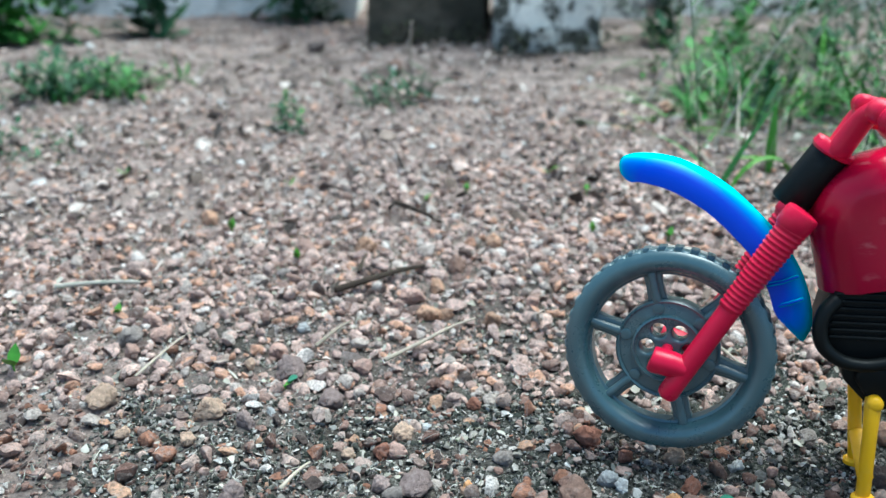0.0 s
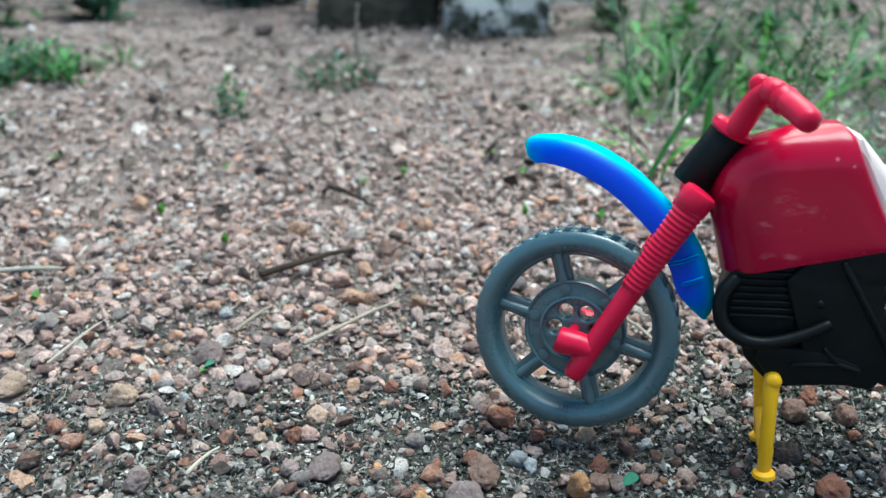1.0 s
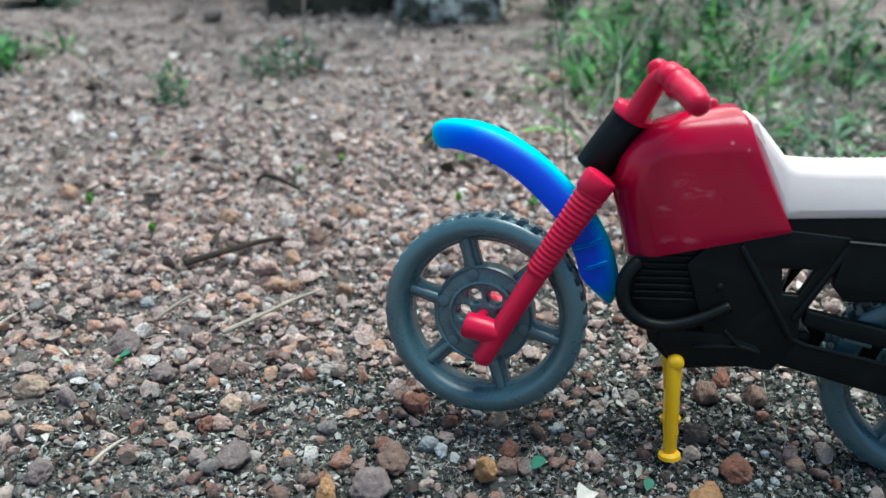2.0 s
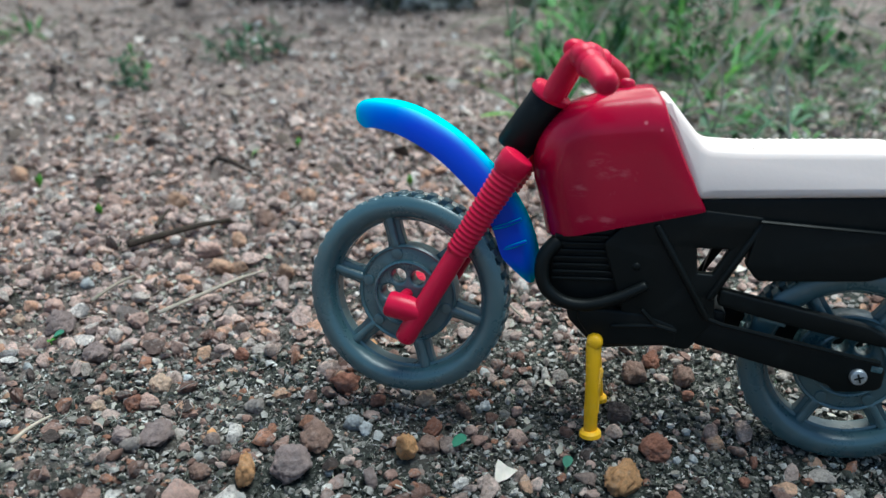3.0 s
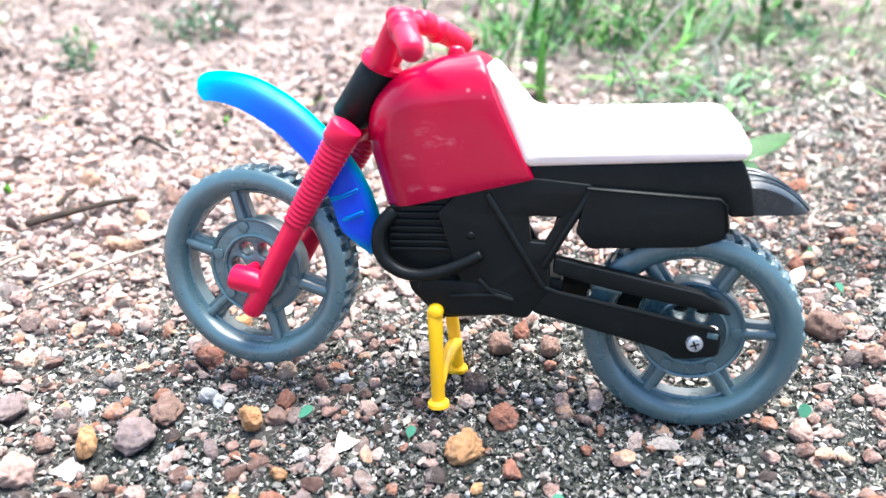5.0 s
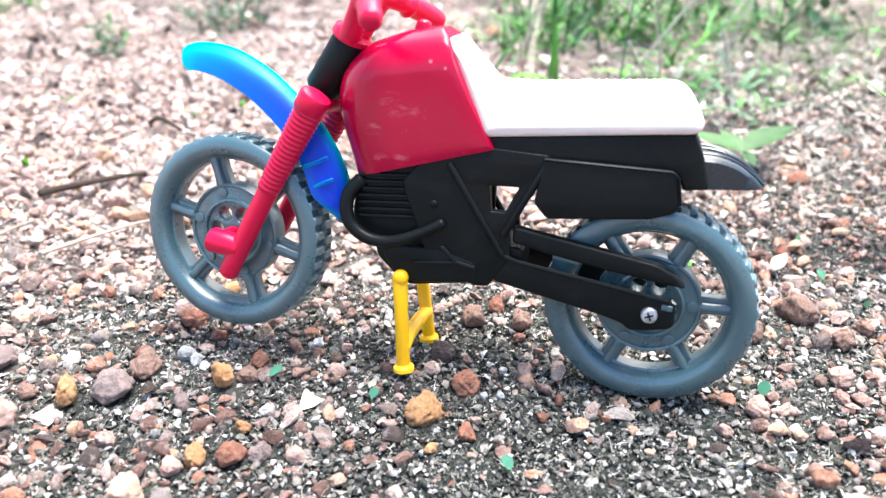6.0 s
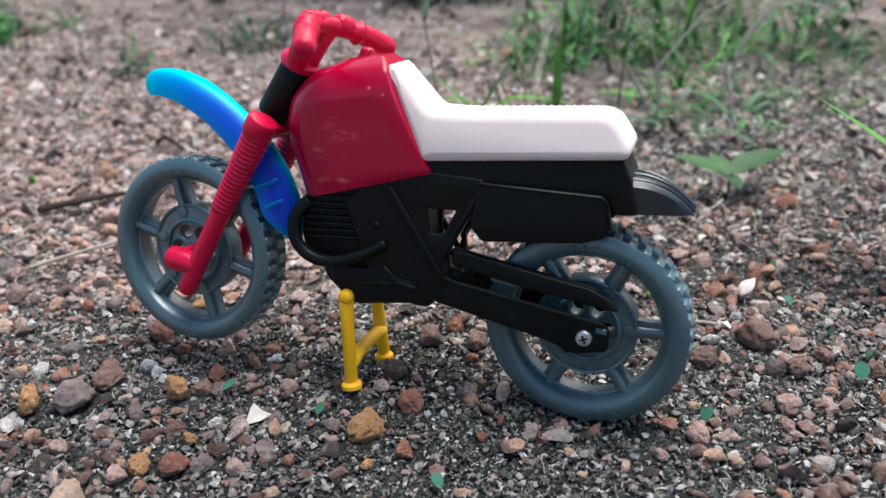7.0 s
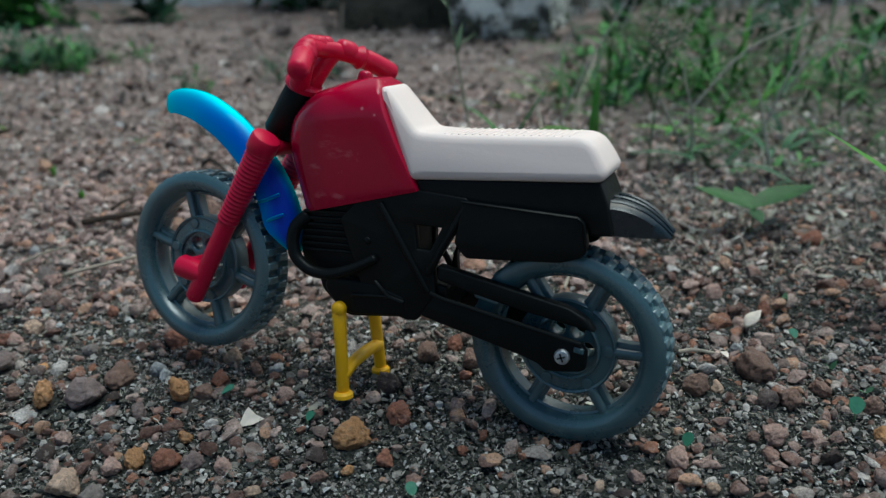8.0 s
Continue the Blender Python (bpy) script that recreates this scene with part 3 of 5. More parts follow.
# half a section, from the nose to the back: a rounded shoulder, a soft crease, a flat flank and a small back chamfer
turn = [(1 - math.cos(q), math.sin(q)) for q in np.radians(np.linspace(0, 68, 15))]
shoulder = [(x / turn[-1][0], y / turn[-1][1]) for x, y in turn]
path = spline_points([(*f, *b, w) for f, b, w in zip(front_edge, back_edge, widths)], 5)
rings = []
for fu, fh, bu, bh, w in path:
    long_ = math.hypot(bu - fu, bh - fh)
    deep = min(9.6, 0.3 * long_) / long_
    half = [(deep * x, y) for x, y in shoulder]
    half += [(deep + (1 - deep) * q, 1 - 0.012 * q) for q in (0.2, 0.4, 0.6, 0.8, 0.93)] + [(0.988, 0.955), (1.0, 0.88), (1.0, 0.5)]
    ring = half + [(x, -y) for x, y in half[:0:-1]]
    rings.append([at(fu + (bu - fu) * x, y * w, fh + (bh - fh) * x) for x, y in ring])
last = path[-1]
mid = np.array([(last[0] + last[2]) / 2, (last[1] + last[3]) / 2])
for k in (0.75, 0.45, 0.1):
    rise = 0.9 * (1 - k * k)
    rings.append([at(*(lambda u, w, h: (mid[0] + (u - mid[0]) * k, w * k, mid[1] + (h - mid[1]) * k + rise))(v.x * 1000, v.y * 1000, (v.z - BASE) * 1000)) for v in rings[len(path) - 1]])
bm = bmesh.new()
loft(bm, rings)
tank = part("fuel_tank", bm, TANK, bike, "glossy crimson plastic fuel tank with scuffs")
tank.data.set_sharp_from_angle(angle=radians(40))
part("filler_cap", tube(bmesh.new(), [at(-73.6, 0.5, 75.6), at(-73.4, 0.5, 77.6)], [0.0027, 0.0023], 20), TANK, tank)

# seat
seat_line = [(-49.6, 48.2), (6.8, 53.4), (8.2, 56.4), (3.4, 63.6), (-0.2, 65.4), (-40, 62.6), (-50.8, 62.6), (-59.4, 72.2), (-62.6, 75.6), (-64.6, 74.2), (-52, 48)]
seat_me = plate([rounded(seat_line, 2.2)], -12.6, 12.6, 0.0026)
for v in seat_me.vertices:
    over = v.co.z - BASE - (0.0529 + 0.0925 * v.co.x)
    nose = min(1.0, max(0.0, (-0.047 - v.co.x) / 0.006))
    v.co.y *= 1 - (17 - 4.5 * nose) * max(0.0, over - 0.003 * nose)
seat = part("seat", seat_me, CREAM, bike, "cream white plastic seat")
for k in range(18):
    u = -42.5 + 2.25 * k
    h = 62.55 + (u + 40) * 0.068
    part("seat_rib", tube(bmesh.new(), [at(u, -7.6, h), at(u, 7.6, h)], 0.00042, 6), CREAM, seat)

# tail, frame, engine
part("seat_base", plate([rounded([(-52, 42.8), (2.5, 41.5), (4.5, 37.5), (11.2, 38.2), (8.8, 47.6), (6.2, 53.2), (-50, 48.4)], 0.8)], -10.8, 10.8, 0.0008), BLACK, bike, "black plastic seat base")
bm = bmesh.new()
path = spline_points([(8.0, 47.6, 9.6), (13, 47.2, 8.6), (18.6, 45.2, 7.2), (23.2, 42.0, 5.4), (26.2, 39.2, 3.6)], 4)
loft(bm, [[at(u, -b, 38.1), at(u, -b, h - 1.6), at(u, -b * 0.8, h - 0.3), at(u, 0, h), at(u, b * 0.8, h - 0.3), at(u, b, h - 1.6), at(u, b, 38.1)] for u, h, b in path])
tail = part("tail_fender", bm, INKY, bike, "glossy blue-black tail piece with grooves")
for k in (-0.55, 0.0, 0.55):
    part("tail_ridge", tube(bmesh.new(), [at(u, b * k * 1.2, h + 0.1 - 0.5 * abs(k)) for u, h, b in path], 0.0006, 6), INKY, tail)
for side in (-1, 1):
    w0, w1 = (-11.6, -8.4) if side < 0 else (8.4, 11.6)
    panel = part("side_panel", plate([rounded([(-34.0, 43.7), (1.2, 43.1), (3.0, 41.6), (4.4, 34.0), (3.0, 31.2), (-3.4, 28.8), (-32.4, 26.0), (-36.4, 30.4)], 1.2)], w0 - 1.2 * (side < 0), w1 + 1.2 * (side > 0), 0.0009), BLACK, bike)
    part("panel_edge", tube(bmesh.new(), [at(-34, 12.8 * side, 43.5), at(1.0, 12.8 * side, 42.9), at(2.8, 12.8 * side, 41.4), at(4.1, 12.8 * side, 34)], 0.0005, 6), BLACK, panel)
    frame_side = part("frame_side", plate([rounded([(-63, 46), (-33, 44.5), (-31.5, 41.5), (-43.2, 21.5), (-42.3, 12.5), (-48.5, 2.8), (-52, 2.6), (-66, 5), (-76, 33), (-70, 40)], 1.0), rounded([(-49.8, 34.0), (-48.8, 26.6), (-44.6, 26.6), (-41.0, 34.3)] if side < 0 else [(-51, 35), (-51, 15), (-45.5, 15), (-41, 35)], 0.3)], w0, w1, 0.0007), BLACK, bike)
    for a, b in (((-61.5, 39.5), (-44.8, 13.4)), ((-33.4, 42), (-44.6, 19.5))):
        part("frame_tube", tube(bmesh.new(), [at(a[0], 11.6 * side, a[1]), at(b[0], 11.6 * side, b[1])], 0.0011, 10), BLACK, frame_side)
    arm = part("swingarm", plate([rounded([(-46, 13.6), (-40, 11.6), (4.6, 4.6), (6.6, 2.6), (6.6, -3.0), (5.4, -4.2), (-1.5, -5.6), (-6, -6.0), (-8, -4.2), (-13.3, -2.6), (-47, 4.6), (-49, 8)], 1.0)], w0 + 0.3, w1 - 0.3, 0.0008), BLACK, bike, "black swingarm")
    part("arm_edge", tube(bmesh.new(), [at(-46, 11.5 * side, 13.6), at(-40, 11.4 * side, 11.6), at(4.4, 11.4 * side, 4.6)], 0.0007, 8), BLACK, arm)
    part("axle_slot", plate([rounded([(2.5, 1.8), (5.6, 1.4), (5.8, 3.2), (2.7, 3.6)], 0.4)], 11.2 * side - 0.3, 11.2 * side + 0.5, 0.0002), GREY, arm)
    part("bolt_head", tube(bmesh.new(), [at(-0.6, 11.0 * side, -0.1), at(-0.6, 12.2 * side, -0.1), at(-0.6, 12.7 * side, -0.1), at(-0.6, 12.9 * side, -0.1)], [0.0024, 0.0024, 0.0021, 0.0014], 6 if side > 0 else 20, rounded=False), STEEL, arm, "shiny zinc bolt head")
    for q in (0.4, 1.97):
        part("screw_slot", tube(bmesh.new(), [at(-0.6 - 1.2 * math.cos(q), 12.85 * side, -0.1 - 1.2 * math.sin(q)), at(-0.6 + 1.2 * math.cos(q), 12.85 * side, -0.1 + 1.2 * math.sin(q))], 0.0003, 6), BLACK, arm)
chain_guard = part("chain_guard", plate([rounded([(-42, 22.4), (-20, 18.6), (0, 15.2), (5.6, 12.6), (8.8, 8.8), (3.6, 9.4), (-14, 11.9), (-30, 14.8), (-42, 17.4)], 1.1)], -11.4, -7.6, 0.0008), BLACK, bike)
part("chain_run", plate([rounded([(-30, 13.2), (-22, 11.8), (-22, 16.0), (-30, 17.0)], 0.6)], -9.6, -6.5, 0.0004), GREY, bike)
part("rear_axle", tube(bmesh.new(), [at(-0.8, -11, -0.6), at(-0.8, 11, -0.6)], 0.0016, 10), STEEL, bike)
part("swingarm_bridge", plate([rounded([(-46, 6), (-39, 6), (-39, 15), (-46, 16)], 1)], -9.5, 9.5, 0.0008), BLACK, bike)
engine = part("engine_block", plate([rounded([(-90.5, 33.5), (-62, 42), (-52.5, 40), (-51, 6), (-53, 2.4), (-73.5, -0.6), (-76.8, 0.8), (-84, 7.6), (-85.5, 13), (-90.8, 15), (-92.2, 22)], 1.4)], -9.2, 9.2, 0.0010), BLACK, bike, "black moulded engine block with cooling fins")
for k in range(7):
    h = 20.2 + 2.15 * k
    fin = rounded([(-90, h), (-68, h + 1.4), (-68, h + 2.5), (-90, h + 1.1)], 0.4, 3)
    part("cooling_fin", plate([fin], -10.6, 10.6, 0.0003), BLACK, engine)
part("crankcase", plate([rounded([(-82, 9.5), (-80, 13.5), (-62, 13), (-52, 10), (-52, 3.4), (-72, 1.2), (-77, 3)], 2.0)], -11.8, 11.8, 0.0012), BLACK, engine)
part("case_rib", tube(bmesh.new(), [at(-71, -12, 8.2), at(-58.5, -12, 9.6), at(-53, -12, 8.4)], 0.0007, 8), BLACK, engine)
part("case_rib", tube(bmesh.new(), [at(-58.5, -12, 9.6), at(-63, -12, 14)], 0.0007, 8), BLACK, engine)
part("case_boss", tube(bmesh.new(), [at(-66, -9, 27), at(-66, -11.4, 27)], 0.0013, 14), BLACK, engine)
part("exhaust_pipe", tube(bmesh.new(), [tuple(q) for q in spline_points([tuple(at(u, w, h)) for u, w, h in ((-89.5, -9.5, 31.6), (-92.4, -11.5, 28.0), (-93.0, -12.5, 23.0), (-91.2, -13, 18.2), (-86.2, -13.3, 14.9), (-80.0, -13.3, 14.3), (-74.0, -13.2, 15.9), (-68.6, -13, 18.4), (-63.2, -12.3, 21.5))], 5)], list(np.linspace(0.0023, 0.0016, 41)), 14), BLACK, bike, "black curved exhaust pipe")

# kickstand
stand = part("kickstand", tube(bmesh.new(), [at(-75.5, -12.4, 2.6), at(-75.5, 11, 2.6)], 0.0017, 12), YELLOW, bike, "yellow plastic centre stand")
for side in (-1, 1):
    w = 12.0 * side - 0.3
    part("pivot", tube(bmesh.new(), [at(-75.6, w - 1.1, 2.9), at(-75.6, w + 1.1, 2.9)], 0.0024, 18), YELLOW, stand)
    tilt = 2.2 if side > 0 else 0.0
    part("leg", tube(bmesh.new(), [at(-75.8, w, 2.0), at(-75.2 + tilt * 0.3, w, -8), at(-74.2 + tilt, w, -26)], [0.0025, 0.0022, 0.0022], 14, 0.9), YELLOW, stand)
    part("foot", tube(bmesh.new(), [at(-74.2 + tilt, w, -26.6), at(-74.1 + tilt, w, -27.4), at(-74.0 + tilt, w, -28.6)], [0.0025, 0.0033, 0.0034], 18, rounded=False), YELLOW, stand)
part("cross_brace", tube(bmesh.new(), [tuple(q) for q in spline_points([tuple(at(-74.4, -12, -20.8)), tuple(at(-74.2, -5, -18.8)), tuple(at(-73.4, 5, -17.8)), tuple(at(-72.8, 11.5, -18.2))], 4)], [0.0023] * 13, 10), YELLOW, stand)


# ---- plants and litter ----
def blade(bm, base, length, width, heading, lift, droop, fold=0.25, steps=7, twist=0.0):
    """One grass blade: a folded, tapering strip that arches over."""
    p, up = Vector(base), radians(lift)
    rows = []
    for k in range(steps + 1):
        s = k / steps
        side = Vector((-math.sin(heading + twist * s), math.cos(heading + twist * s), 0))
        wide = width * min(1.0, 0.45 + 2.2 * s) * (1 - s**2.2) * 0.5 + 0.00004
        ahead = Vector((math.cos(heading) * math.cos(up), math.sin(heading) * math.cos(up), math.sin(up)))
        dip = side.cross(ahead).normalized() * -wide * fold
        rows.append([bm.verts.new(p + side * wide), bm.verts.new(p + dip), bm.verts.new(p - side * wide)])
        p = p + ahead * (length / steps)
        up -= radians(droop) / steps
    for a, b in zip(rows, rows[1:]):
        bm.faces.new((a[0], a[1], b[1], b[0]))
        bm.faces.new((a[1], a[2], b[2], b[1]))
    return bm


def on_ground(x, y, z=0.0):
    return (x, y, float(ground_height(x, y)) + z)


def leaf(bm, base, length, width, heading, lift, cup=0.15):
    """A broad oval leaf with a midrib."""
    rows = []
    up = radians(lift)
    ahead = Vector((math.cos(heading) * math.cos(up), math.sin(heading) * math.cos(up), math.sin(up)))
    side = Vector((-math.sin(heading), math.cos(heading), 0))
    normal = ahead.cross(side)
    for k in range(9):
        s = k / 8
        wide = width * 0.5 * math.sin(math.pi * min(0.985, max(0.04, s**0.8)))
        mid = Vector(base) + ahead * length * s - normal * cup * length * (s * s) * 0.3
        rows.append([bm.verts.new(mid + side * wide + normal * wide * cup), bm.verts.new(mid), bm.verts.new(mid - side * wide + normal * wide * cup)])
    for a, b in zip(rows, rows[1:]):
        bm.faces.new((a[0], a[1], b[1], b[0]))
        bm.faces.new((a[1], a[2], b[2], b[1]))
    return bm


pick = random.Random(11)


def sprout(x, y, size, heading, material=BRIGHT, leaves=2, lift=35):
    thing = new("seedling")
    thing.location = on_ground(x, y)
    tagged(thing, "tiny green seedling sprouting between the pebbles", "seedling", "seedlings in the gravel")
    bm = bmesh.new()
    size *= 0.75
    tube(bm, [(0, 0, -0.002), (0, 0, size * 0.45)], 0.0004, 6)
    part("stem", bm, material, thing)
    for k in range(leaves):
        bm = bmesh.new()
        leaf(bm, (0, 0, size * 0.42), size, size * 0.55, radians(heading) + 2 * math.pi * k / leaves + pick.uniform(-0.3, 0.3), lift + pick.uniform(-12, 12))
        part("leaf", bm, material, thing)
    return thing


for x, y, size, heading, lift in (
    (0.012, 0.501, 0.008, 20, 40), (-0.091, 0.446, 0.009, 80, 70), (-0.050, 0.405, 0.008, 95, 72), (0.092, 0.54, 0.010, 10, 30), (0.11, 0.503, 0.008, 60, 40),
    (0.038, 0.516, 0.008, 90, 60), (0.102, 0.435, 0.008, 100, 65), (-0.072, 0.524, 0.008, 30, 40), (0.14, 0.426, 0.008, 50, 50), (-0.177, 0.533, 0.009, 10, 40),
    (-0.144, 0.303, 0.012, 100, 60), (-0.038, 0.291, 0.006, 30, 20),
):
    sprout(x, y, size, heading, lift=lift)
for x, y, size, heading, lift in (
    (0.314, 0.26, 0.005, 20, 50), (0.31, 0.313, 0.006, 60, 50), (0.252, 0.283, 0.008, 30, 45), (-0.117, 0.341, 0.008, 100, 50), (0.322, 0.247, 0.005, 40, 40),
):
    sprout(x, y, size, heading, DULL if size < 0.0065 else BRIGHT, lift=lift)


def round_leaf(x, y, size, heading, lift, z=0.003):
    """A seedling that shows one rounded leaf on a short stem."""
    thing = new("seedling")
    thing.location = on_ground(x, y)
    tagged(thing, "single rounded blue-green leaf low among the pebbles", "seedling", "seedlings in the gravel")
    a, up = radians(heading), radians(lift)
    ahead, side = Vector((math.cos(a) * math.cos(up), math.sin(a) * math.cos(up), math.sin(up))), Vector((-math.sin(a), math.cos(a), 0))
    above = ahead.cross(side)
    bm = bmesh.new()
    rings = []
    for thick in (0.0, 0.0002):
        rings.append([Vector((0, 0, z)) + ahead * size * (0.5 - 0.5 * math.cos(q)) + side * size * 0.38 * math.sin(q) * (1.1 - 0.2 * math.cos(q)) + above * (thick + 0.12 * size * math.sin(q) ** 2) for q in np.linspace(0, 2 * math.pi, 22, endpoint=False)])
    loft(bm, rings)
    part("leaf", bm, TEAL, thing)
    part("stem", tube(bmesh.new(), [(0, 0, -0.002), (0, 0, z)], 0.0004, 6), STEM, thing)
    return thing


for x, y, size, heading, lift in ((0.102, 0.219, 0.0052, 15, 30), (0.135, 0.209, 0.0036, 60, 35), (0.313, 0.230, 0.0058, 75, 50), (0.175, 0.178, 0.0042, 120, 40), (0.256, 0.207, 0.0044, 50, 55), (0.306, 0.279, 0.0042, 110, 35), (-0.037, 0.292, 0.004, 20, 20)):
    round_leaf(x, y, size, heading, lift)


def clump(name, x, y, blades, reach, width, material, label, category, group="", spread=0.01, lift=(35, 85), droop=(20, 90), seed=1, leafy=False):
    """A tuft of grass rooted at one spot, or a leafy cushion of many small leaves."""
    r = random.Random(seed)
    thing = new(name)
    thing.location = on_ground(x, y)
    tagged(thing, label, category, group)
    bm = bmesh.new()
    for k in range(blades):
        a = r.uniform(0, 2 * math.pi)
        d = r.uniform(0, spread)
        n = r.uniform(0.4, 1.0)
        if leafy:
            leaf(bm, (math.cos(a) * d, math.sin(a) * d, reach * r.uniform(0, 1) ** 1.4), reach * 0.42 * n, reach * 0.2 * n, r.uniform(0, 6.3), r.uniform(-10, 60), 0.25)
            continue
        blade(bm, (math.cos(a) * d, math.sin(a) * d, -0.002), reach * n, width * r.uniform(0.6, 1.2), a + r.uniform(-0.8, 0.8), r.uniform(*lift), r.uniform(*droop), twist=r.uniform(-0.6, 0.6))
        part("blade", bm, material, thing)
        bm = bmesh.new()
    if leafy:
        tagged(part("foliage", bm, material, thing), kind="stuff")
    else:
        bm.free()
    return thing


right_patch = [(0.215, 0.66), (0.26, 0.70), (0.30, 0.66), (0.34, 0.72), (0.38, 0.66), (0.43, 0.70), (0.47, 0.75), (0.29, 0.78), (0.36, 0.82), (0.44, 0.85), (0.25, 0.60), (0.31, 0.59), (0.36, 0.60), (0.40, 0.58),
               (0.24, 0.74), (0.29, 0.72), (0.33, 0.76), (0.39, 0.72), (0.42, 0.78), (0.27, 0.66), (0.35, 0.65), (0.50, 0.68), (0.56, 0.74), (0.48, 0.90), (0.26, 0.86), (0.33, 0.92), (0.42, 0.95), (0.52, 0.80), (0.55, 0.92), (0.33, 0.53), (0.21, 0.575), (0.42, 0.52), (0.45, 0.57), (0.47, 0.62), (0.60, 0.66), (0.62, 0.80)]
for k, (x, y) in enumerate(right_patch):
    if y < 0.62 and k % 3:
        continue
    clump("grass_tuft", x, y, (7 if x < 0.44 else 4) if y > 0.64 else 2, 0.11 if y > 0.64 else 0.05, 0.0037, GRASS, "tuft of wild green grass growing in gravel", "grass", "grass tufts at the yard's edge", 0.035, (12, 72), (10, 150), 100 + k)
    clump("grass_tuft", x - 0.015, y + 0.012, 6 if y > 0.64 else 2, 0.052, 0.0056, GRASS if k % 5 else BRIGHT, "clump of short broad green grass leaves", "grass", "grass tufts at the yard's edge", 0.03, (10, 60), (0, 70), 150 + k)
    if k % 3 == 0:
        clump("dry_grass", x + 0.012, y - 0.01, 7, 0.10, 0.0012, STRAW, "dry straw-coloured grass stalks among green blades", "grass", "dry stalks", 0.02, (35, 80), (0, 70), 200 + k)
for k, (x, y) in enumerate([(-0.338, 0.785), (-0.317, 0.80), (-0.295, 0.81), (-0.262, 0.80), (-0.302, 0.746), (-0.265, 0.83), (-0.232, 0.86), (-0.36, 0.86), (-0.42, 0.80)]):
    clump("grass_tuft", x, y, 14, 0.045, 0.004, GRASS, "low tuft of green weeds on bare earth", "grass", "low weeds", 0.02, (15, 70), (10, 80), 300 + k)


for k, (x, y) in enumerate([(0.31, 0.76), (0.45, 0.72), (0.28, 0.80), (0.36, 0.75), (0.42, 0.74), (0.50, 0.72), (0.24, 0.76), (0.33, 0.82)]):
    clump("leafy_weed", x, y, 26, 0.034 + 0.01 * (k % 3), 0.006, (GRASS, DULL)[k % 2], "low leafy green weed among grass blades", "weed", "leafy weeds", 0.028, (5, 50), (0, 60), 520 + k, True)


for k, (x, y, n, reach, material) in enumerate([
    (0.232, 0.69, 6, 0.075, GRASS), (0.262, 0.655, 4, 0.06, DULL), (0.30, 0.69, 6, 0.07, GRASS), (0.325, 0.70, 7, 0.085, BRIGHT), (0.285, 0.74, 6, 0.085, GRASS), (0.36, 0.73, 6, 0.08, GRASS),
    (0.39, 0.69, 4, 0.06, DULL), (0.42, 0.76, 6, 0.085, GRASS), (0.31, 0.78, 7, 0.09, GRASS), (0.25, 0.78, 5, 0.08, DULL), (0.335, 0.62, 3, 0.045, GRASS), (0.37, 0.82, 7, 0.10, BRIGHT), (0.48, 0.78, 6, 0.085, GRASS),
]):
    clump("grass_tuft", x, y, n, reach, 0.0068, material, "tuft of broad green grass leaves", "grass", "grass tufts at the yard's edge", 0.026, (20, 80), (20, 120), 800 + k)


def weed(x, y, height, pairs, size, lean, seed, material=DULL):
    """A small upright weed with leaves in pairs."""
    r = random.Random(seed)
    thing = new("weed")
    thing.location = on_ground(x, y)
    tagged(thing, "upright green weed with narrow leaf pairs", "weed", "weeds in the yard")
    stem = [Vector((lean * s * s, 0.01 * math.sin(3 * s), height * s - 0.002)) for s in np.linspace(0, 1, 7)]
    bm = bmesh.new()
    tube(bm, stem, list(np.linspace(0.0012, 0.0005, 7)), 8)
    part("stem", bm, material, thing)
    for k in range(pairs):
        s = 0.25 + 0.72 * k / max(1, pairs - 1)
        p = stem[0].lerp(stem[-1], s)
        p.x = lean * s * s
        a = r.uniform(0, math.pi)
        for q in (0, math.pi):
            bm = bmesh.new()
            leaf(bm, p, size * r.uniform(0.6, 1.1), size * 0.2, a + q + r.uniform(-0.4, 0.4), r.uniform(5, 55), 0.3)
            part("leaf", bm, material, thing)
    return thing


for k, (x, y) in enumerate([(0.27, 0.72), (0.33, 0.68), (0.40, 0.76), (0.30, 0.84), (0.46, 0.70), (0.37, 0.90), (0.24, 0.78), (0.42, 0.62), (0.285, 0.69), (0.35, 0.73), (0.43, 0.82), (0.50, 0.76), (0.32, 0.78), (0.255, 0.66)]):
    weed(x, y, 0.045 + 0.02 * (k % 3), 4 + k % 3, 0.024, 0.012 * (k % 3 - 1), 60 + k, GRASS if k % 2 else DULL)
clump("leafy_weed", -0.100, 0.70, 34, 0.024, 0.006, GRASS, "small bushy dark green weed on sandy earth", "weed", "leafy weeds", 0.012, (5, 50), (0, 60), 540, True)
weed(-0.19, 1.2, 0.16, 7, 0.06, 0.02, 3)
weed(-0.33, 1.13, 0.13, 7, 0.06, 0.01, 4)
weed(-0.5, 1.16, 0.14, 8, 0.07, 0.0, 5, BRIGHT)
weed(-0.42, 1.06, 0.07, 5, 0.04, 0.0, 6)
weed(-0.55, 1.1, 0.12, 8, 0.07, 0.02, 7)
weed(-0.13, 1.25, 0.12, 7, 0.05, 0.0, 8)
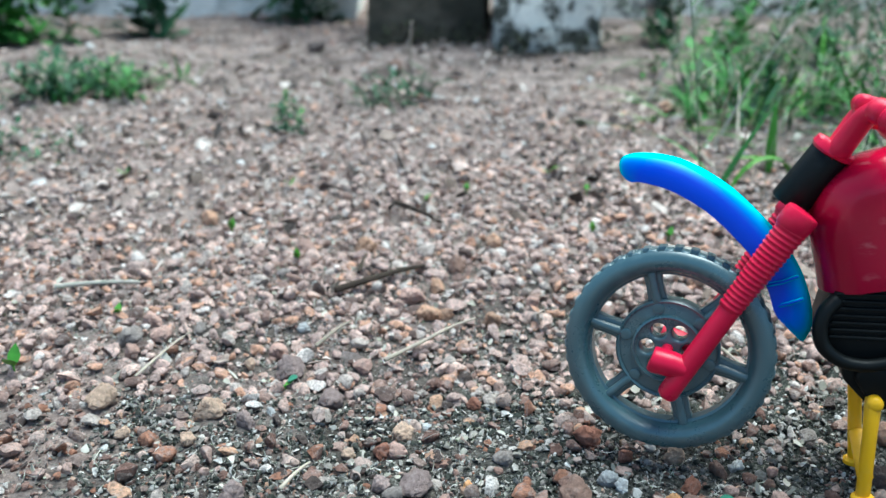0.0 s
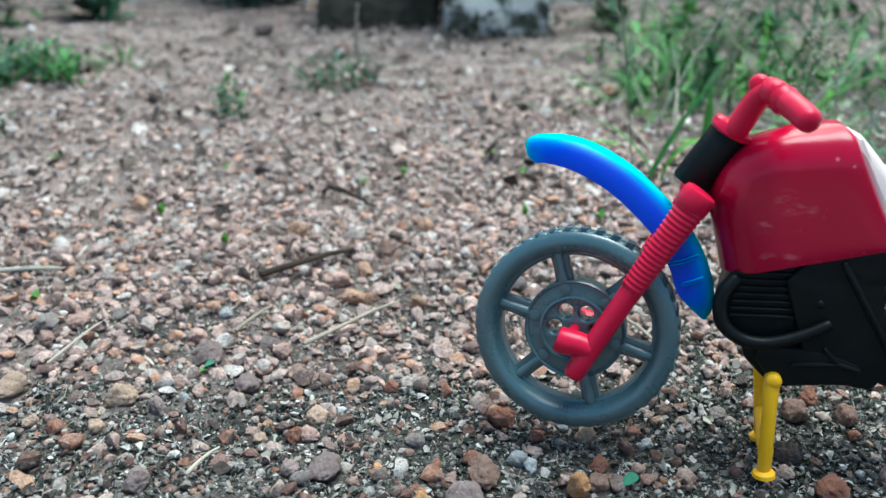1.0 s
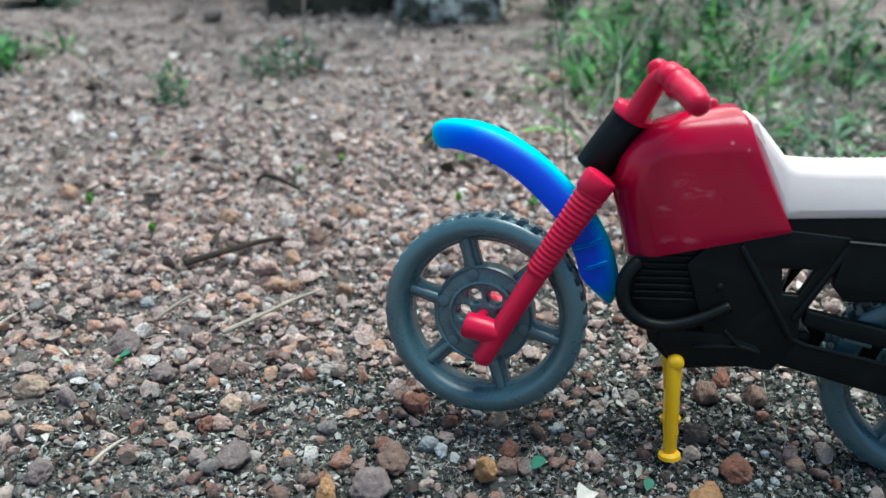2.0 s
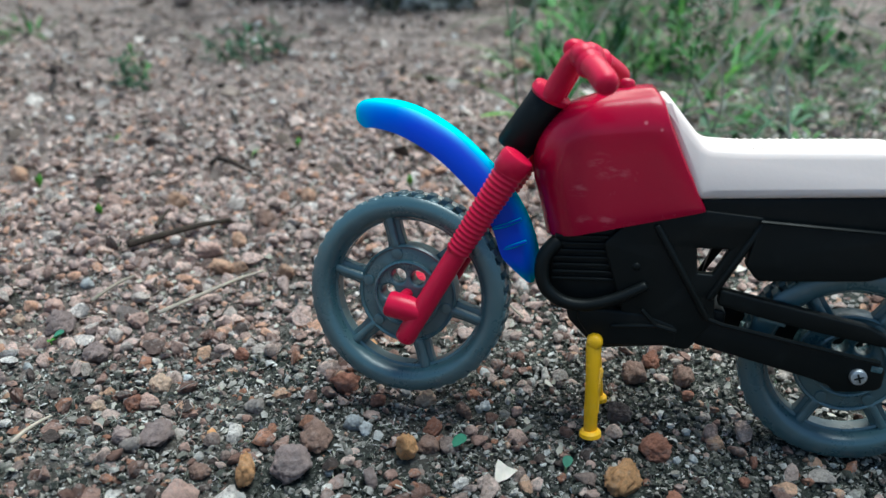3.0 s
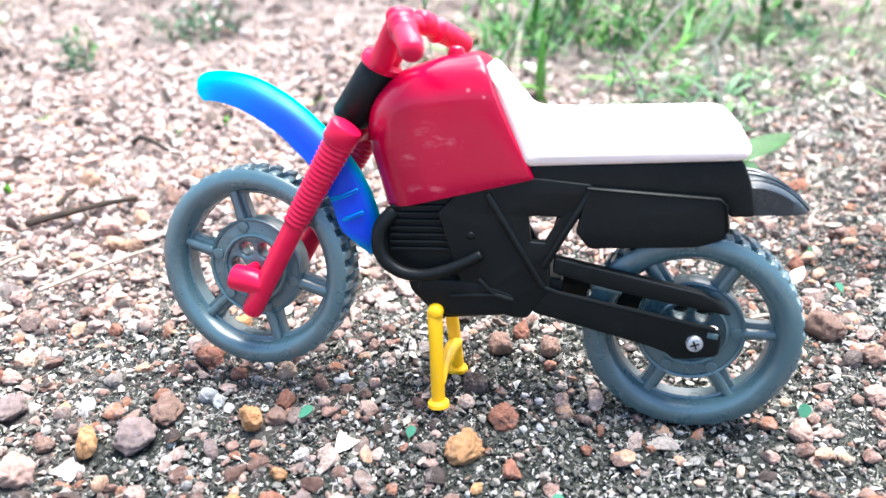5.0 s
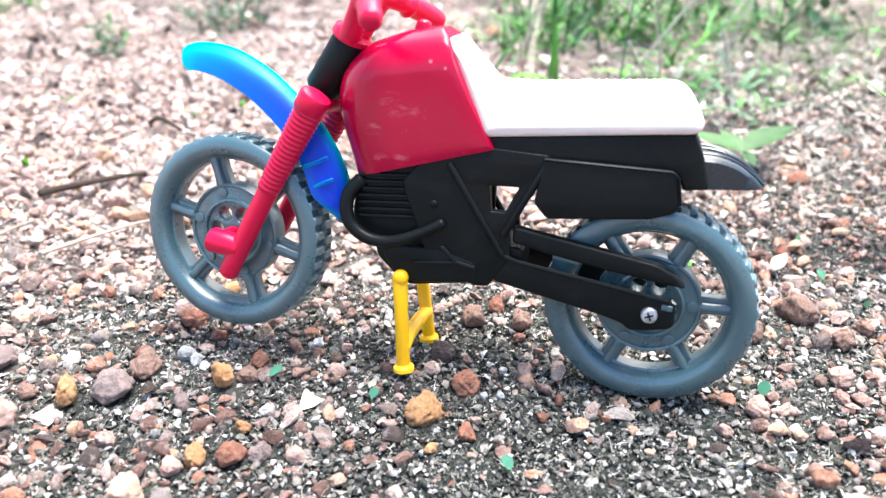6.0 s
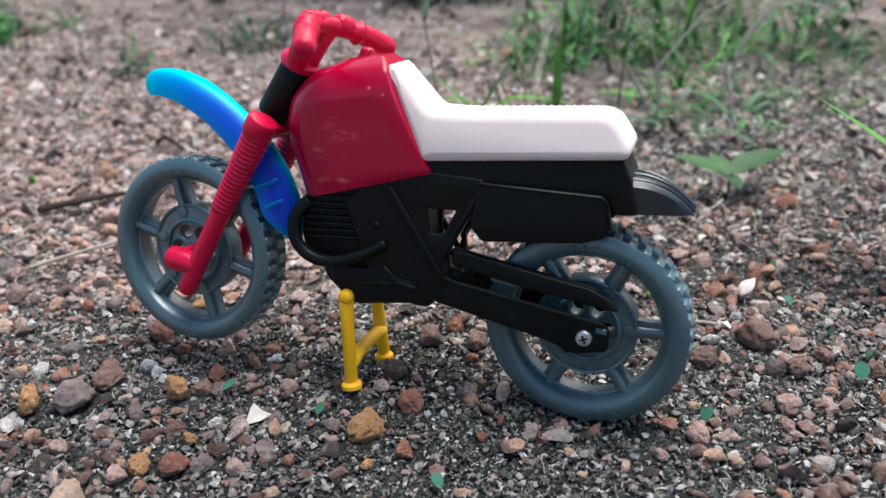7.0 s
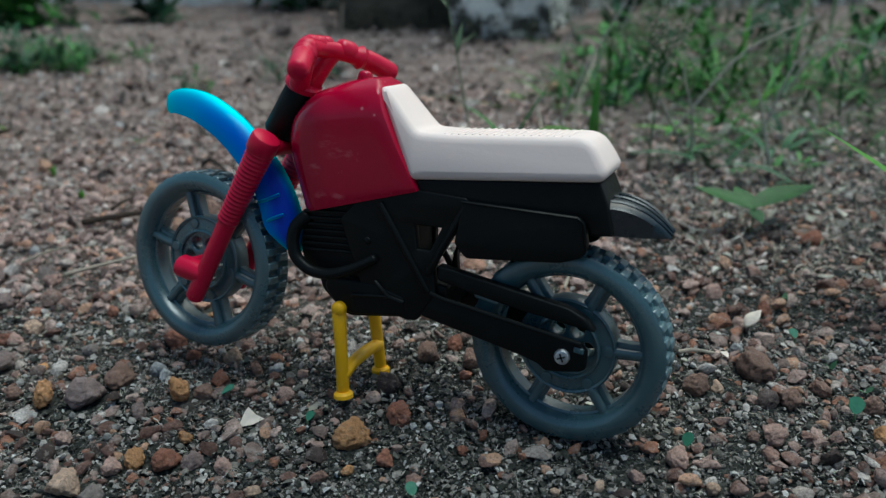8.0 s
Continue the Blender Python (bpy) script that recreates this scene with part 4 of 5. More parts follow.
for k, (x, y, n) in enumerate([(-0.56, 1.14, 40), (-0.50, 1.08, 34), (-0.335, 1.13, 18), (-0.42, 1.06, 12), (-0.15, 1.24, 16), (-0.2, 1.26, 10), (-0.62, 1.05, 30)]):
    clump("low_bush", x, y, 5 * n, 0.07 + 0.02 * (k % 3), 0.010, GRASS if k % 2 else DULL, "leafy green bush against the whitewashed wall", "bush", "bushes along the wall", 0.045, (15, 85), (0, 80), 400 + k, True)
for k in range(14):
    x, y = (-0.34 + 0.009 * k, 0.80 + 0.012 * (k % 4)) if k < 9 else (-0.33 + 0.02 * (k - 9), 0.60 + 0.012 * (k % 3))
    clump("grass_tuft", x, y, 36 if k < 9 else 16, 0.026 if k < 9 else 0.02, 0.006, DULL, "low dark green weeds creeping over earth", "grass", "low weeds", 0.022, (5, 50), (0, 60), 450 + k, True)
for k in range(12):
    clump("moss_clump", -0.06 + 0.025 * k, (1.03 if k < 6 else 0.972) + 0.008 * (k % 3), 60, 0.015 + 0.006 * (k % 3), 0.006, MOSS, "dark moss and rotting weeds at the wall's foot", "moss", "moss at the wall's foot", 0.02, (5, 50), (0, 60), 480 + k, True)
for k in range(7):
    weed(-0.04 + 0.009 * k, 0.742 + 0.008 * (k % 3), 0.02 + 0.004 * (k % 2), 3, 0.02, 0.003 * (k - 3), 20 + k)


for k, (x, y) in enumerate([(0.365, 0.51), (0.405, 0.54)]):
    clump("grass_tuft", x, y, 6, 0.055, 0.0026, GRASS, "low tuft of green grass over gravel", "grass", "grass tufts at the yard's edge", 0.02, (12, 65), (20, 120), 640 + k)


# taller weeds close the view towards the east wall
for k, (x, y) in enumerate([(0.34, 0.95), (0.43, 0.92), (0.38, 1.06), (0.48, 1.03), (0.57, 1.0), (0.29, 1.05)]):
    clump("low_bush", x, y, 60, 0.058 + 0.012 * (k % 3), 0.008, (GRASS, DULL)[k % 2], "leafy green weeds before the mouldy wall", "bush", "bushes along the wall", 0.032, (15, 85), (0, 80), 900 + k, True)
    clump("grass_tuft", x + 0.02, y - 0.03, 7, 0.11, 0.0045, STEM if k % 2 else GRASS, "tall tuft of grass before the wall", "grass", "grass tufts at the yard's edge", 0.03, (40, 85), (10, 90), 920 + k)

# bushier weeds on the bare earth to the west
for k, (x, y, n, reach, spread, material) in enumerate([
    (-0.335, 0.755, 50, 0.036, 0.022, DULL), (-0.313, 0.762, 60, 0.042, 0.02, DULL), (-0.29, 0.772, 50, 0.036, 0.02, DULL), (-0.268, 0.775, 45, 0.034, 0.018, GRASS), (-0.243, 0.752, 45, 0.03, 0.016, GRASS),
    (-0.265, 0.568, 14, 0.016, 0.024, DULL), (-0.24, 0.572, 16, 0.018, 0.02, DULL), (-0.285, 0.60, 24, 0.016, 0.026, MOSS), (-0.238, 0.612, 24, 0.018, 0.024, MOSS),
    (-0.097, 0.666, 60, 0.026, 0.012, DULL), (-0.085, 0.66, 30, 0.018, 0.012, DULL), (-0.035, 0.728, 36, 0.018, 0.018, DULL), (-0.008, 0.722, 40, 0.02, 0.018, DULL),
]):
    clump("leafy_weed", x, y, n, reach, 0.006, material, "bushy low green weed on sandy earth", "weed", "leafy weeds", spread, (5, 50), (0, 60), 860 + k, True)


for k, (x, y) in enumerate([(0.30, 0.53), (0.33, 0.555), (0.352, 0.53), (0.325, 0.59), (0.37, 0.565), (0.345, 0.495), (0.31, 0.50), (0.285, 0.57)]):
    clump("grass_tuft", x, y, 5, 0.046, 0.0058, (DULL, GRASS)[k % 2], "small tuft of broad grey-green grass leaves", "grass", "grass tufts at the yard's edge", 0.014, (20, 75), (20, 110), 660 + k)


def creeper(x, y, reach, n, material, seed):
    """Low grass leaves spread flat from one root."""
    return clump("grass_tuft", x, y, n, reach, 0.0034, material, "low spreading grass leaves over the gravel", "grass", "grass tufts at the yard's edge", 0.012, (4, 32), (0, 40), seed)


for k, (x, y) in enumerate([(0.38, 0.46), (0.35, 0.52), (0.37, 0.57), (0.36, 0.485), (0.41, 0.56), (0.33, 0.60), (0.37, 0.64), (0.26, 0.64), (0.24, 0.68), (0.35, 0.70), (0.44, 0.66), (0.50, 0.63)]):
    creeper(x, y, 0.036 + 0.012 * (k % 3), 4 + k % 3, GRASS if k % 3 else DULL, 600 + k)


def seeding_grass(x, y, height, lean, seed):
    """A fine stem with an open head of tiny pale seeds."""
    r = random.Random(seed)
    thing = new("seeding_grass")
    thing.location = on_ground(x, y)
    tagged(thing, "thin grass stem with an airy pale seed head", "grass", "seeding grass")
    bm = bmesh.new()
    stem = [(lean * s * s, 0, height * s - 0.002) for s in np.linspace(0, 1, 8)]
    tube(bm, stem, list(np.linspace(0.0007, 0.0003, 8)), 6)
    for k in range(12):
        s = 0.55 + 0.45 * k / 12
        p = Vector((lean * s * s, 0, height * s))
        a, d = r.uniform(0, 6.3), height * 0.3 * (1.25 - s) + 0.006
        tube(bm, [p, p + Vector((math.cos(a) * d, math.sin(a) * d, d * 0.6))], 0.00022, 4)
    part("stem", bm, DULL, thing)
    bm = bmesh.new()
    for k in range(90):
        s = r.uniform(0.55, 1.02)
        a, d = r.uniform(0, 6.3), (height * 0.3 * (1.25 - s) + 0.006) * r.uniform(0.2, 1)
        c = Vector((lean * s * s + math.cos(a) * d, math.sin(a) * d, height * s + d * 0.6))
        bmesh.ops.create_icosphere(bm, subdivisions=1, radius=0.0011 * r.uniform(0.7, 1.2), matrix=Matrix.Translation(c))
    part("seed_head", bm, STRAW, thing)
    return thing


for k, (x, y, tall_, lean) in enumerate([(0.272, 0.50, 0.088, 0.006), (0.345, 0.70, 0.115, 0.01), (0.292, 0.71, 0.062, 0.004), (0.302, 0.70, 0.055, 0.008), (0.283, 0.715, 0.058, -0.004), (0.36, 0.74, 0.10, -0.012), (0.49, 0.70, 0.12, 0.02), (0.30, 0.74, 0.11, 0.015), (0.42, 0.78, 0.11, -0.01)]):
    seeding_grass(x, y, tall_, lean, 700 + k)


def single_blade(name, x, y, length, width, heading, lift, droop, material, label, z=0.0):
    bm = bmesh.new()
    blade(bm, (0, 0, z), length, width, radians(heading), lift, droop, steps=12)
    ob = part(name, bm, material)
    ob.location = on_ground(x, y)
    return tagged(ob, label, "grass", "single blades")


single_blade("wild_grass", 0.236, 0.505, 0.088, 0.0065, 205, 82, 190, BRIGHT, "bright green grass blade bending over at its tip")
single_blade("wild_grass", 0.18, 0.485, 0.075, 0.006, 15, 66, 18, GRASS, "long dark green grass blade leaning over gravel")
single_blade("wild_grass", 0.19, 0.50, 0.06, 0.005, 150, 62, 60, GRASS, "long dark green grass blade leaning over gravel")
single_blade("wild_grass", 0.240, 0.555, 0.05, 0.0072, 80, 84, 8, BRIGHT, "bright green broad upright grass blade")
spread = new("weed")
spread.location = on_ground(0.310, 0.388)
tagged(spread, "low weed with two broad dark green leaves spread apart", "weed")
part("stem", tube(bmesh.new(), [(0.004, 0.012, -0.002), (0.003, 0.006, 0.009), (0, 0, 0.0165)], [0.0005, 0.0005, 0.0004], 8), DEEP, spread)
for turn, n, wide, up, cup in ((150, 0.030, 0.0150, 14, 0.2), (40, 0.050, 0.0165, 7, 0.25), (-60, 0.010, 0.008, -25, 0.2), (100, 0.024, 0.010, 12, 0.2)):
    part("leaf", leaf(bmesh.new(), (0, 0, 0.017), n, wide, radians(turn), up, cup), DEEP, spread)
single_blade("wild_grass", 0.30, 0.50, 0.045, 0.008, 190, 24, 40, DULL, "dull green grass leaf hanging over gravel", 0.006)
single_blade("wild_grass", 0.414, 0.301, 0.131, 0.026, 179, 44, 14, BRIGHT, "long arched bright green grass blade", 0.0)
single_blade("wild_grass", 0.3, 0.57, 0.035, 0.007, 170, 12, 20, BRIGHT, "short bright green leaf lying on gravel", 0.006)
single_blade("wild_grass", 0.25, 0.56, 0.04, 0.007, 185, 14, 20, BRIGHT, "short bright green leaf lying on gravel", 0.006)
single_blade("wild_grass", 0.157, 0.56, 0.028, 0.006, 0, 14, 30, BRIGHT, "short bright green leaf lying on gravel", 0.005)
single_blade("wild_grass", 0.35, 0.47, 0.05, 0.007, 160, 30, 60, DULL, "dull green grass leaf hanging over gravel", 0.004)


def stalk(name, points, r0, r1, material, label, category, group=""):
    bm = bmesh.new()
    pts = [tuple(q) for q in spline_points(points, 4)]
    tube(bm, pts, list(np.linspace(r0, r1, len(pts))), 8)
    return tagged(part(name, bm, material), label, category, group)


def twig(a, b, r, material, label, rise=0.004, bend=0.012):
    a, b = Vector(on_ground(*a, rise)), Vector(on_ground(*b, rise))
    bend *= (b - a).length
    mid, late = a.lerp(b, 0.35) + Vector((bend, -bend, 0.001)), a.lerp(b, 0.72) + Vector((-0.7 * bend, bend, 0.0005))
    return stalk("twig", [tuple(a), tuple(mid), tuple(late), tuple(b)], r, r * 0.6, material, label, "twig", "fallen twigs")


PALE = "thin pale dry twig lying on gravel"
twig((-0.001, 0.301), (0.035, 0.337), 0.0009, STRAW, PALE, 0.007)
twig((-0.029, 0.314), (-0.017, 0.333), 0.0008, STRAW, PALE, 0.006)
twig((-0.093, 0.291), (-0.081, 0.323), 0.0006, STRAW, PALE)
twig((-0.154, 0.369), (-0.117, 0.372), 0.0013, CHAFF, PALE)
twig((0.219, 0.31), (0.223, 0.333), 0.0008, STRAW, PALE)
twig((0.26, 0.257), (0.272, 0.257), 0.0008, STRAW, PALE, 0.006)
twig((0.126, 0.323), (0.137, 0.292), 0.0008, STRAW, PALE)
twig((-0.029, 0.227), (-0.022, 0.241), 0.0007, STRAW, PALE)
DARK = "dark thin broken twig on gravel"
twig((-0.005, 0.482), (0.017, 0.452), 0.0017, BARK, DARK, 0.007)
twig((-0.026, 0.363), (0.013, 0.395), 0.0018, BARK, DARK, 0.005)
twig((-0.017, 0.377), (-0.015, 0.398), 0.0012, BARK, DARK, 0.008)
stalk("dry_grass", [on_ground(-0.003, 0.846), on_ground(-0.004, 0.846, 0.03), on_ground(-0.002, 0.85, 0.055)], 0.0016, 0.0008, STRAW, "short pale dry stem standing in earth", "stem")
stalk("dry_grass", [on_ground(0.206, 0.563, 0.001), on_ground(0.203, 0.60, 0.006), on_ground(0.2, 0.642, 0.003)], 0.0011, 0.0007, STRAW, "pale bent dry grass stem on gravel", "stem")

tall = new("tall_weed")
tall.location = on_ground(0.168, 0.466)
tagged(tall, "tall thin grey-green weed with few narrow leaves", "weed")
part("stem", tube(bmesh.new(), [tuple(q) for q in spline_points([(0, 0, -0.002), (-0.004, -0.002, 0.03), (-0.011, -0.004, 0.075), (-0.018, -0.003, 0.115), (-0.022, 0, 0.14)], 4)], list(np.linspace(0.0005, 0.0003, 17)), 8), STEM, tall)
for z, a, up, n in ((0.075, 70, 70, 0.018), (0.078, 10, 40, 0.015), (0.055, 200, 35, 0.010), (0.10, 160, 55, 0.012), (0.115, 20, 50, 0.012)):
    bm = bmesh.new()
    leaf(bm, (-0.011 - 0.19 * (z - 0.075), -0.004, z), n, n * 0.2, radians(a), up, 0.3)
    part("leaf", bm, STEM, tall)
for k in range(9):
    a = pick.uniform(0.5, 2.6)
    x, y = pick.uniform(0.24, 0.5), pick.uniform(0.62, 0.85)
    d = pick.uniform(0.05, 0.12)
    stalk("dry_grass", [on_ground(x, y), on_ground(x + 0.4 * d * math.cos(a), y, 0.6 * d), on_ground(x + d * math.cos(a), y + 0.02, 1.0 * d)], 0.0009, 0.0004, STRAW, "thin pale dry grass stem leaning over", "stem", "dry stems")
# longer bleached stems standing out of the grass
for pts in (((0.288, 0.56, 0.0), (0.325, 0.56, 0.052), (0.345, 0.56, 0.068), (0.378, 0.56, 0.080)), ((0.35, 0.56, 0.0), (0.368, 0.56, 0.052), (0.389, 0.56, 0.066), (0.424, 0.56, 0.060)),
            ((0.275, 0.50, 0.045), (0.287, 0.50, 0.024), (0.296, 0.50, 0.0)), ((0.345, 0.50, 0.0), (0.336, 0.50, 0.036), (0.332, 0.50, 0.048)), ((0.215, 0.60, 0.0), (0.236, 0.60, 0.046), (0.262, 0.60, 0.095)), ((0.30, 0.52, 0.0), (0.296, 0.50, 0.03), (0.286, 0.49, 0.066)),
            ((0.205, 0.75, 0.0), (0.222, 0.75, 0.038), (0.243, 0.75, 0.071), (0.255, 0.75, 0.09)), ((0.30, 0.72, 0.0), (0.36, 0.72, 0.046), (0.424, 0.72, 0.063)), ((0.40, 0.70, 0.0), (0.413, 0.70, 0.029), (0.443, 0.70, 0.05), (0.471, 0.70, 0.043)),
            ((0.292, 0.70, 0.0), (0.312, 0.70, 0.04), (0.339, 0.70, 0.09), (0.352, 0.70, 0.115)), ((0.256, 0.80, 0.0), (0.277, 0.80, 0.05), (0.305, 0.80, 0.11)), ((0.236, 0.75, 0.0), (0.228, 0.75, 0.043), (0.217, 0.75, 0.085))):
    stalk("dry_grass", [on_ground(x, y, z) for x, y, z in pts], 0.0010, 0.0005, CHAFF, "bleached dry grass stem bending over the weeds", "stem", "dry stems")


def chip(x, y, size, heading, tilt):
    bm = bmesh.new()
    rim = [(-0.5, -0.3), (0.05, -0.27), (0.52, -0.1), (0.2, 0.12), (-0.05, 0.46), (-0.2, 0.3)]
    loft(bm, [[(u * size, v * size, w * size) for u, v in rim] for w in (0, 0.05)])
    ob = part("dry_leaf", bm, PETAL, smooth=False)
    ob.matrix_world = Matrix.Translation(on_ground(x, y, 0.003)) @ pose(0, 0, 0, tilt, 0, heading)
    return tagged(ob, "small bleached white dry leaf fragment on gravel", "leaf", "white leaf bits")


chip(0.116, 0.208, 0.0085, 20, 40)
chip(0.277, 0.262, 0.005, 80, 20)
chip(0.24, 0.33, 0.006, 10, 25)
petal = part("dry_leaf", leaf(bmesh.new(), (0, 0, 0), 0.0095, 0.0058, radians(38), 38, 0.3), PETAL)
petal.location = on_ground(0.289, 0.286, 0.003)
petal.modifiers.new("thickness", "SOLIDIFY").thickness = 0.0003
tagged(petal, "bleached white curled petal-shaped dry leaf on gravel", "leaf", "white leaf bits")


# ---- stones ----
def stone_form(level, seed, flat=0.75, rough=0.25, hard=0.92):
    """One pebble shape of unit width: a ball broken into worn facets."""
    r = random.Random(seed)
    bm = bmesh.new()
    bmesh.ops.create_icosphere(bm, subdivisions=level, radius=0.5)
    cuts = [(Vector((r.gauss(0, 1), r.gauss(0, 1), r.gauss(0, 1))).normalized(), r.uniform(0.22, 0.42)) for _ in range(13)]
    shift = Vector((r.uniform(-9, 9), r.uniform(-9, 9), r.uniform(-9, 9)))
    for v in bm.verts:
        for n, d in cuts:
            over = v.co.dot(n) - d
            if over > 0:
                v.co -= n * over * hard
        v.co *= 1 + 0.12 * noise.noise(v.co * 3.4 + shift) + rough * (0.16 * noise.noise(v.co * 6.5 + shift) + 0.11 * noise.noise(v.co * 14 + shift) + 0.05 * noise.noise(v.co * 31 + shift) - 0.2 * max(0.0, noise.noise(v.co * 11 - shift) - 0.25))
        v.co.z *= flat
    me = bpy.data.meshes.new("stone")
    bm.to_mesh(me)
    bm.free()
    return me


big_forms = [stone_form(4, k, 0.85, 1.15, 0.62) for k in range(8)]
for me in big_forms:
    me.shade_smooth()
TALK = {"rust": "rusty red laterite stone resting on gravel", "ochre": "ochre orange laterite stone resting on gravel", "brown": "brown pitted stone resting on gravel", "grey": "grey rough stone resting on gravel",
        "mauve": "purplish grey stone resting on gravel", "pink": "pinkish worn stone resting on gravel", "tan": "tan rounded stone resting on gravel", "apricot": "pale orange laterite stone resting on gravel", "white": "small white quartz pebble on gravel", "dark": "dark brown lump half sunk in earth"}
placed = []


def scatter_stones(rows):
    for x, y, size, tall, tone in rows:
        k = len(placed)
        me = big_forms[k % 8].copy()
        me.materials.clear()
        me.materials.append(STONES[tone])
        ob = new("stone", me)
        s = size / 1000 * 1.06
        up = min(1.9, 0.55 + 0.45 * tall)
        ob.matrix_world = Matrix.Translation(on_ground(x, y, s * (0.22 if up < 1.1 else 0.5))) @ Matrix.Rotation(k * 2.4, 4, "Z") @ Matrix.Rotation(0.25 * math.sin(k), 4, "X") @ Matrix.Diagonal((s * (1 if up < 1.1 else 0.8), s * (0.8 if tall >= 1 else 0.95), s * up, 1))
        tagged(ob, TALK[tone], "stone", "loose stones in the yard")
        placed.append((x, y, s))


scatter_stones([
    (0.151, 0.203, 13.0, 1, "ochre"), (0.164, 0.215, 9.7, 1, "rust"), (0.164, 0.194, 7.0, 1, "rust"), (0.153, 0.189, 4.3, 1, "ochre"), (0.088, 0.217, 9.0, 2.8, "ochre"),
    (0.095, 0.221, 8.2, 1, "brown"), (0.086, 0.186, 8.8, 1.1, "ochre"), (0.096, 0.186, 10.5, .8, "rust"), (0.104, 0.187, 7.9, 1, "mauve"), (0.114, 0.186, 6.2, 1, "pink"),
    (0.071, 0.172, 10.9, .7, "tan"), (0.080, 0.169, 8.3, 1, "grey"), (0.127, 0.176, 5.5, 1.2, "tan"), (0.080, 0.182, 7.3, 1, "pink"), (0.041, 0.212, 9.0, 2.2, "ochre"),
    (0.054, 0.215, 15.7, .8, "mauve"), (0.061, 0.227, 12.2, .7, "brown"), (0.072, 0.234, 6.6, 1, "white"), (0.169, 0.253, 10.1, 1, "brown"), (0.178, 0.262, 8.6, 1, "rust"),
])
scatter_stones([
    (0.184, 0.241, 5.6, 1, "rust"), (0.158, 0.232, 10.3, 1, "dark"), (0.286, 0.254, 16.5, .9, "brown"), (0.264, 0.241, 10.7, 1, "brown"), (0.271, 0.241, 6.2, 1, "tan"),
    (0.286, 0.234, 7.6, 1, "dark"), (0.294, 0.235, 8.5, 1, "brown"), (0.253, 0.202, 9.0, 1, "pink"), (0.262, 0.191, 5.6, 1, "tan"), (0.285, 0.216, 9.3, 1, "pink"),
    (0.306, 0.245, 8.6, 1, "brown"), (0.341, 0.389, 11.0, .7, "rust"), (0.300, 0.305, 8.3, 1, "rust"), (0.282, 0.317, 8.2, 1, "pink"),
    (0.170, 0.211, 2.9, 1, "white"), (0.175, 0.211, 3.3, 1, "white"), (0.113, 0.240, 3.7, 1, "white"), (0.177, 0.223, 3.4, 1, "white"), (0.283, 0.271, 5.1, 1, "white"),
])
scatter_stones([
    (0.321, 0.238, 8.5, 1, "brown"), (0.319, 0.221, 7.2, 1, "ochre"), (0.229, 0.188, 4.0, 1, "tan"), (0.278, 0.215, 4.6, 1, "brown"), (0.258, 0.197, 3.0, 1, "white"),
    (0.216, 0.185, 3.6, 1, "tan"), (0.187, 0.201, 4.2, 1, "rust"), (0.277, 0.197, 4.4, 1, "pink"), (0.304, 0.218, 5.3, 1, "pink"), (0.240, 0.193, 5.7, 1, "pink"),
    (0.193, 0.208, 4.0, 1, "rust"), (0.007, 0.261, 8.6, 1, "tan"), (0.005, 0.251, 7.4, 1, "pink"), (0.040, 0.245, 7.7, 1, "grey"), (0.069, 0.257, 10.0, .8, "rust"),
    (0.080, 0.247, 6.7, 1, "rust"), (0.096, 0.246, 7.9, 1, "tan"), (0.097, 0.198, 5.7, 1, "ochre"), (0.077, 0.208, 6.6, 1, "mauve"), (0.023, 0.203, 11.8, .9, "pink"),
])
scatter_stones([
    (0.027, 0.215, 6.6, 1, "brown"), (0.005, 0.227, 7.2, 1, "grey"), (0.115, 0.241, 4.8, 1, "white"), (0.125, 0.238, 5.2, 1, "pink"), (0.097, 0.230, 7.1, 1, "rust"),
    (0.122, 0.232, 4.3, 1, "brown"), (0.108, 0.238, 6.6, 1, "brown"), (0.185, 0.250, 9.4, 1, "brown"), (0.112, 0.268, 5.6, 1, "pink"), (0.077, 0.281, 8.3, .7, "ochre"),
    (-0.011, 0.250, 5.9, 1, "tan"), (0.000, 0.251, 8.4, 1, "rust"), (-0.044, 0.227, 9.5, 1, "mauve"), (-0.061, 0.271, 11.8, 1, "tan"), (-0.047, 0.265, 8.1, 1, "mauve"),
    (-0.065, 0.255, 6.3, 1, "tan"), (-0.070, 0.251, 3.7, 1, "brown"), (-0.089, 0.262, 6.1, 1, "tan"), (-0.045, 0.317, 9.4, 1, "pink"), (-0.054, 0.305, 6.1, 1.3, "tan"),
])
scatter_stones([
    (-0.038, 0.302, 13.4, .6, "mauve"), (-0.105, 0.321, 11.7, .6, "grey"), (-0.100, 0.336, 8.9, 1, "pink"), (-0.101, 0.310, 7.4, 1, "pink"), (-0.093, 0.323, 9.5, .7, "pink"),
    (-0.102, 0.280, 12.0, .7, "tan"), (-0.020, 0.281, 10.6, .8, "mauve"), (-0.010, 0.304, 10.0, .7, "pink"), (0.019, 0.377, 9.5, 1, "apricot"), (-0.018, 0.425, 13.4, .8, "apricot"),
    (0.016, 0.347, 10.8, .7, "apricot"), (0.032, 0.278, 6.1, 1, "rust"), (0.028, 0.232, 4.6, 1, "ochre"), (0.012, 0.230, 12.2, .5, "mauve"), (0.001, 0.232, 7.3, 1, "mauve"),
    (0.021, 0.226, 4.8, 1, "pink"), (-0.048, 0.423, 12.1, .7, "pink"), (0.029, 0.398, 12.7, 1, "brown"), (0.008, 0.365, 11.7, .7, "pink"),
])
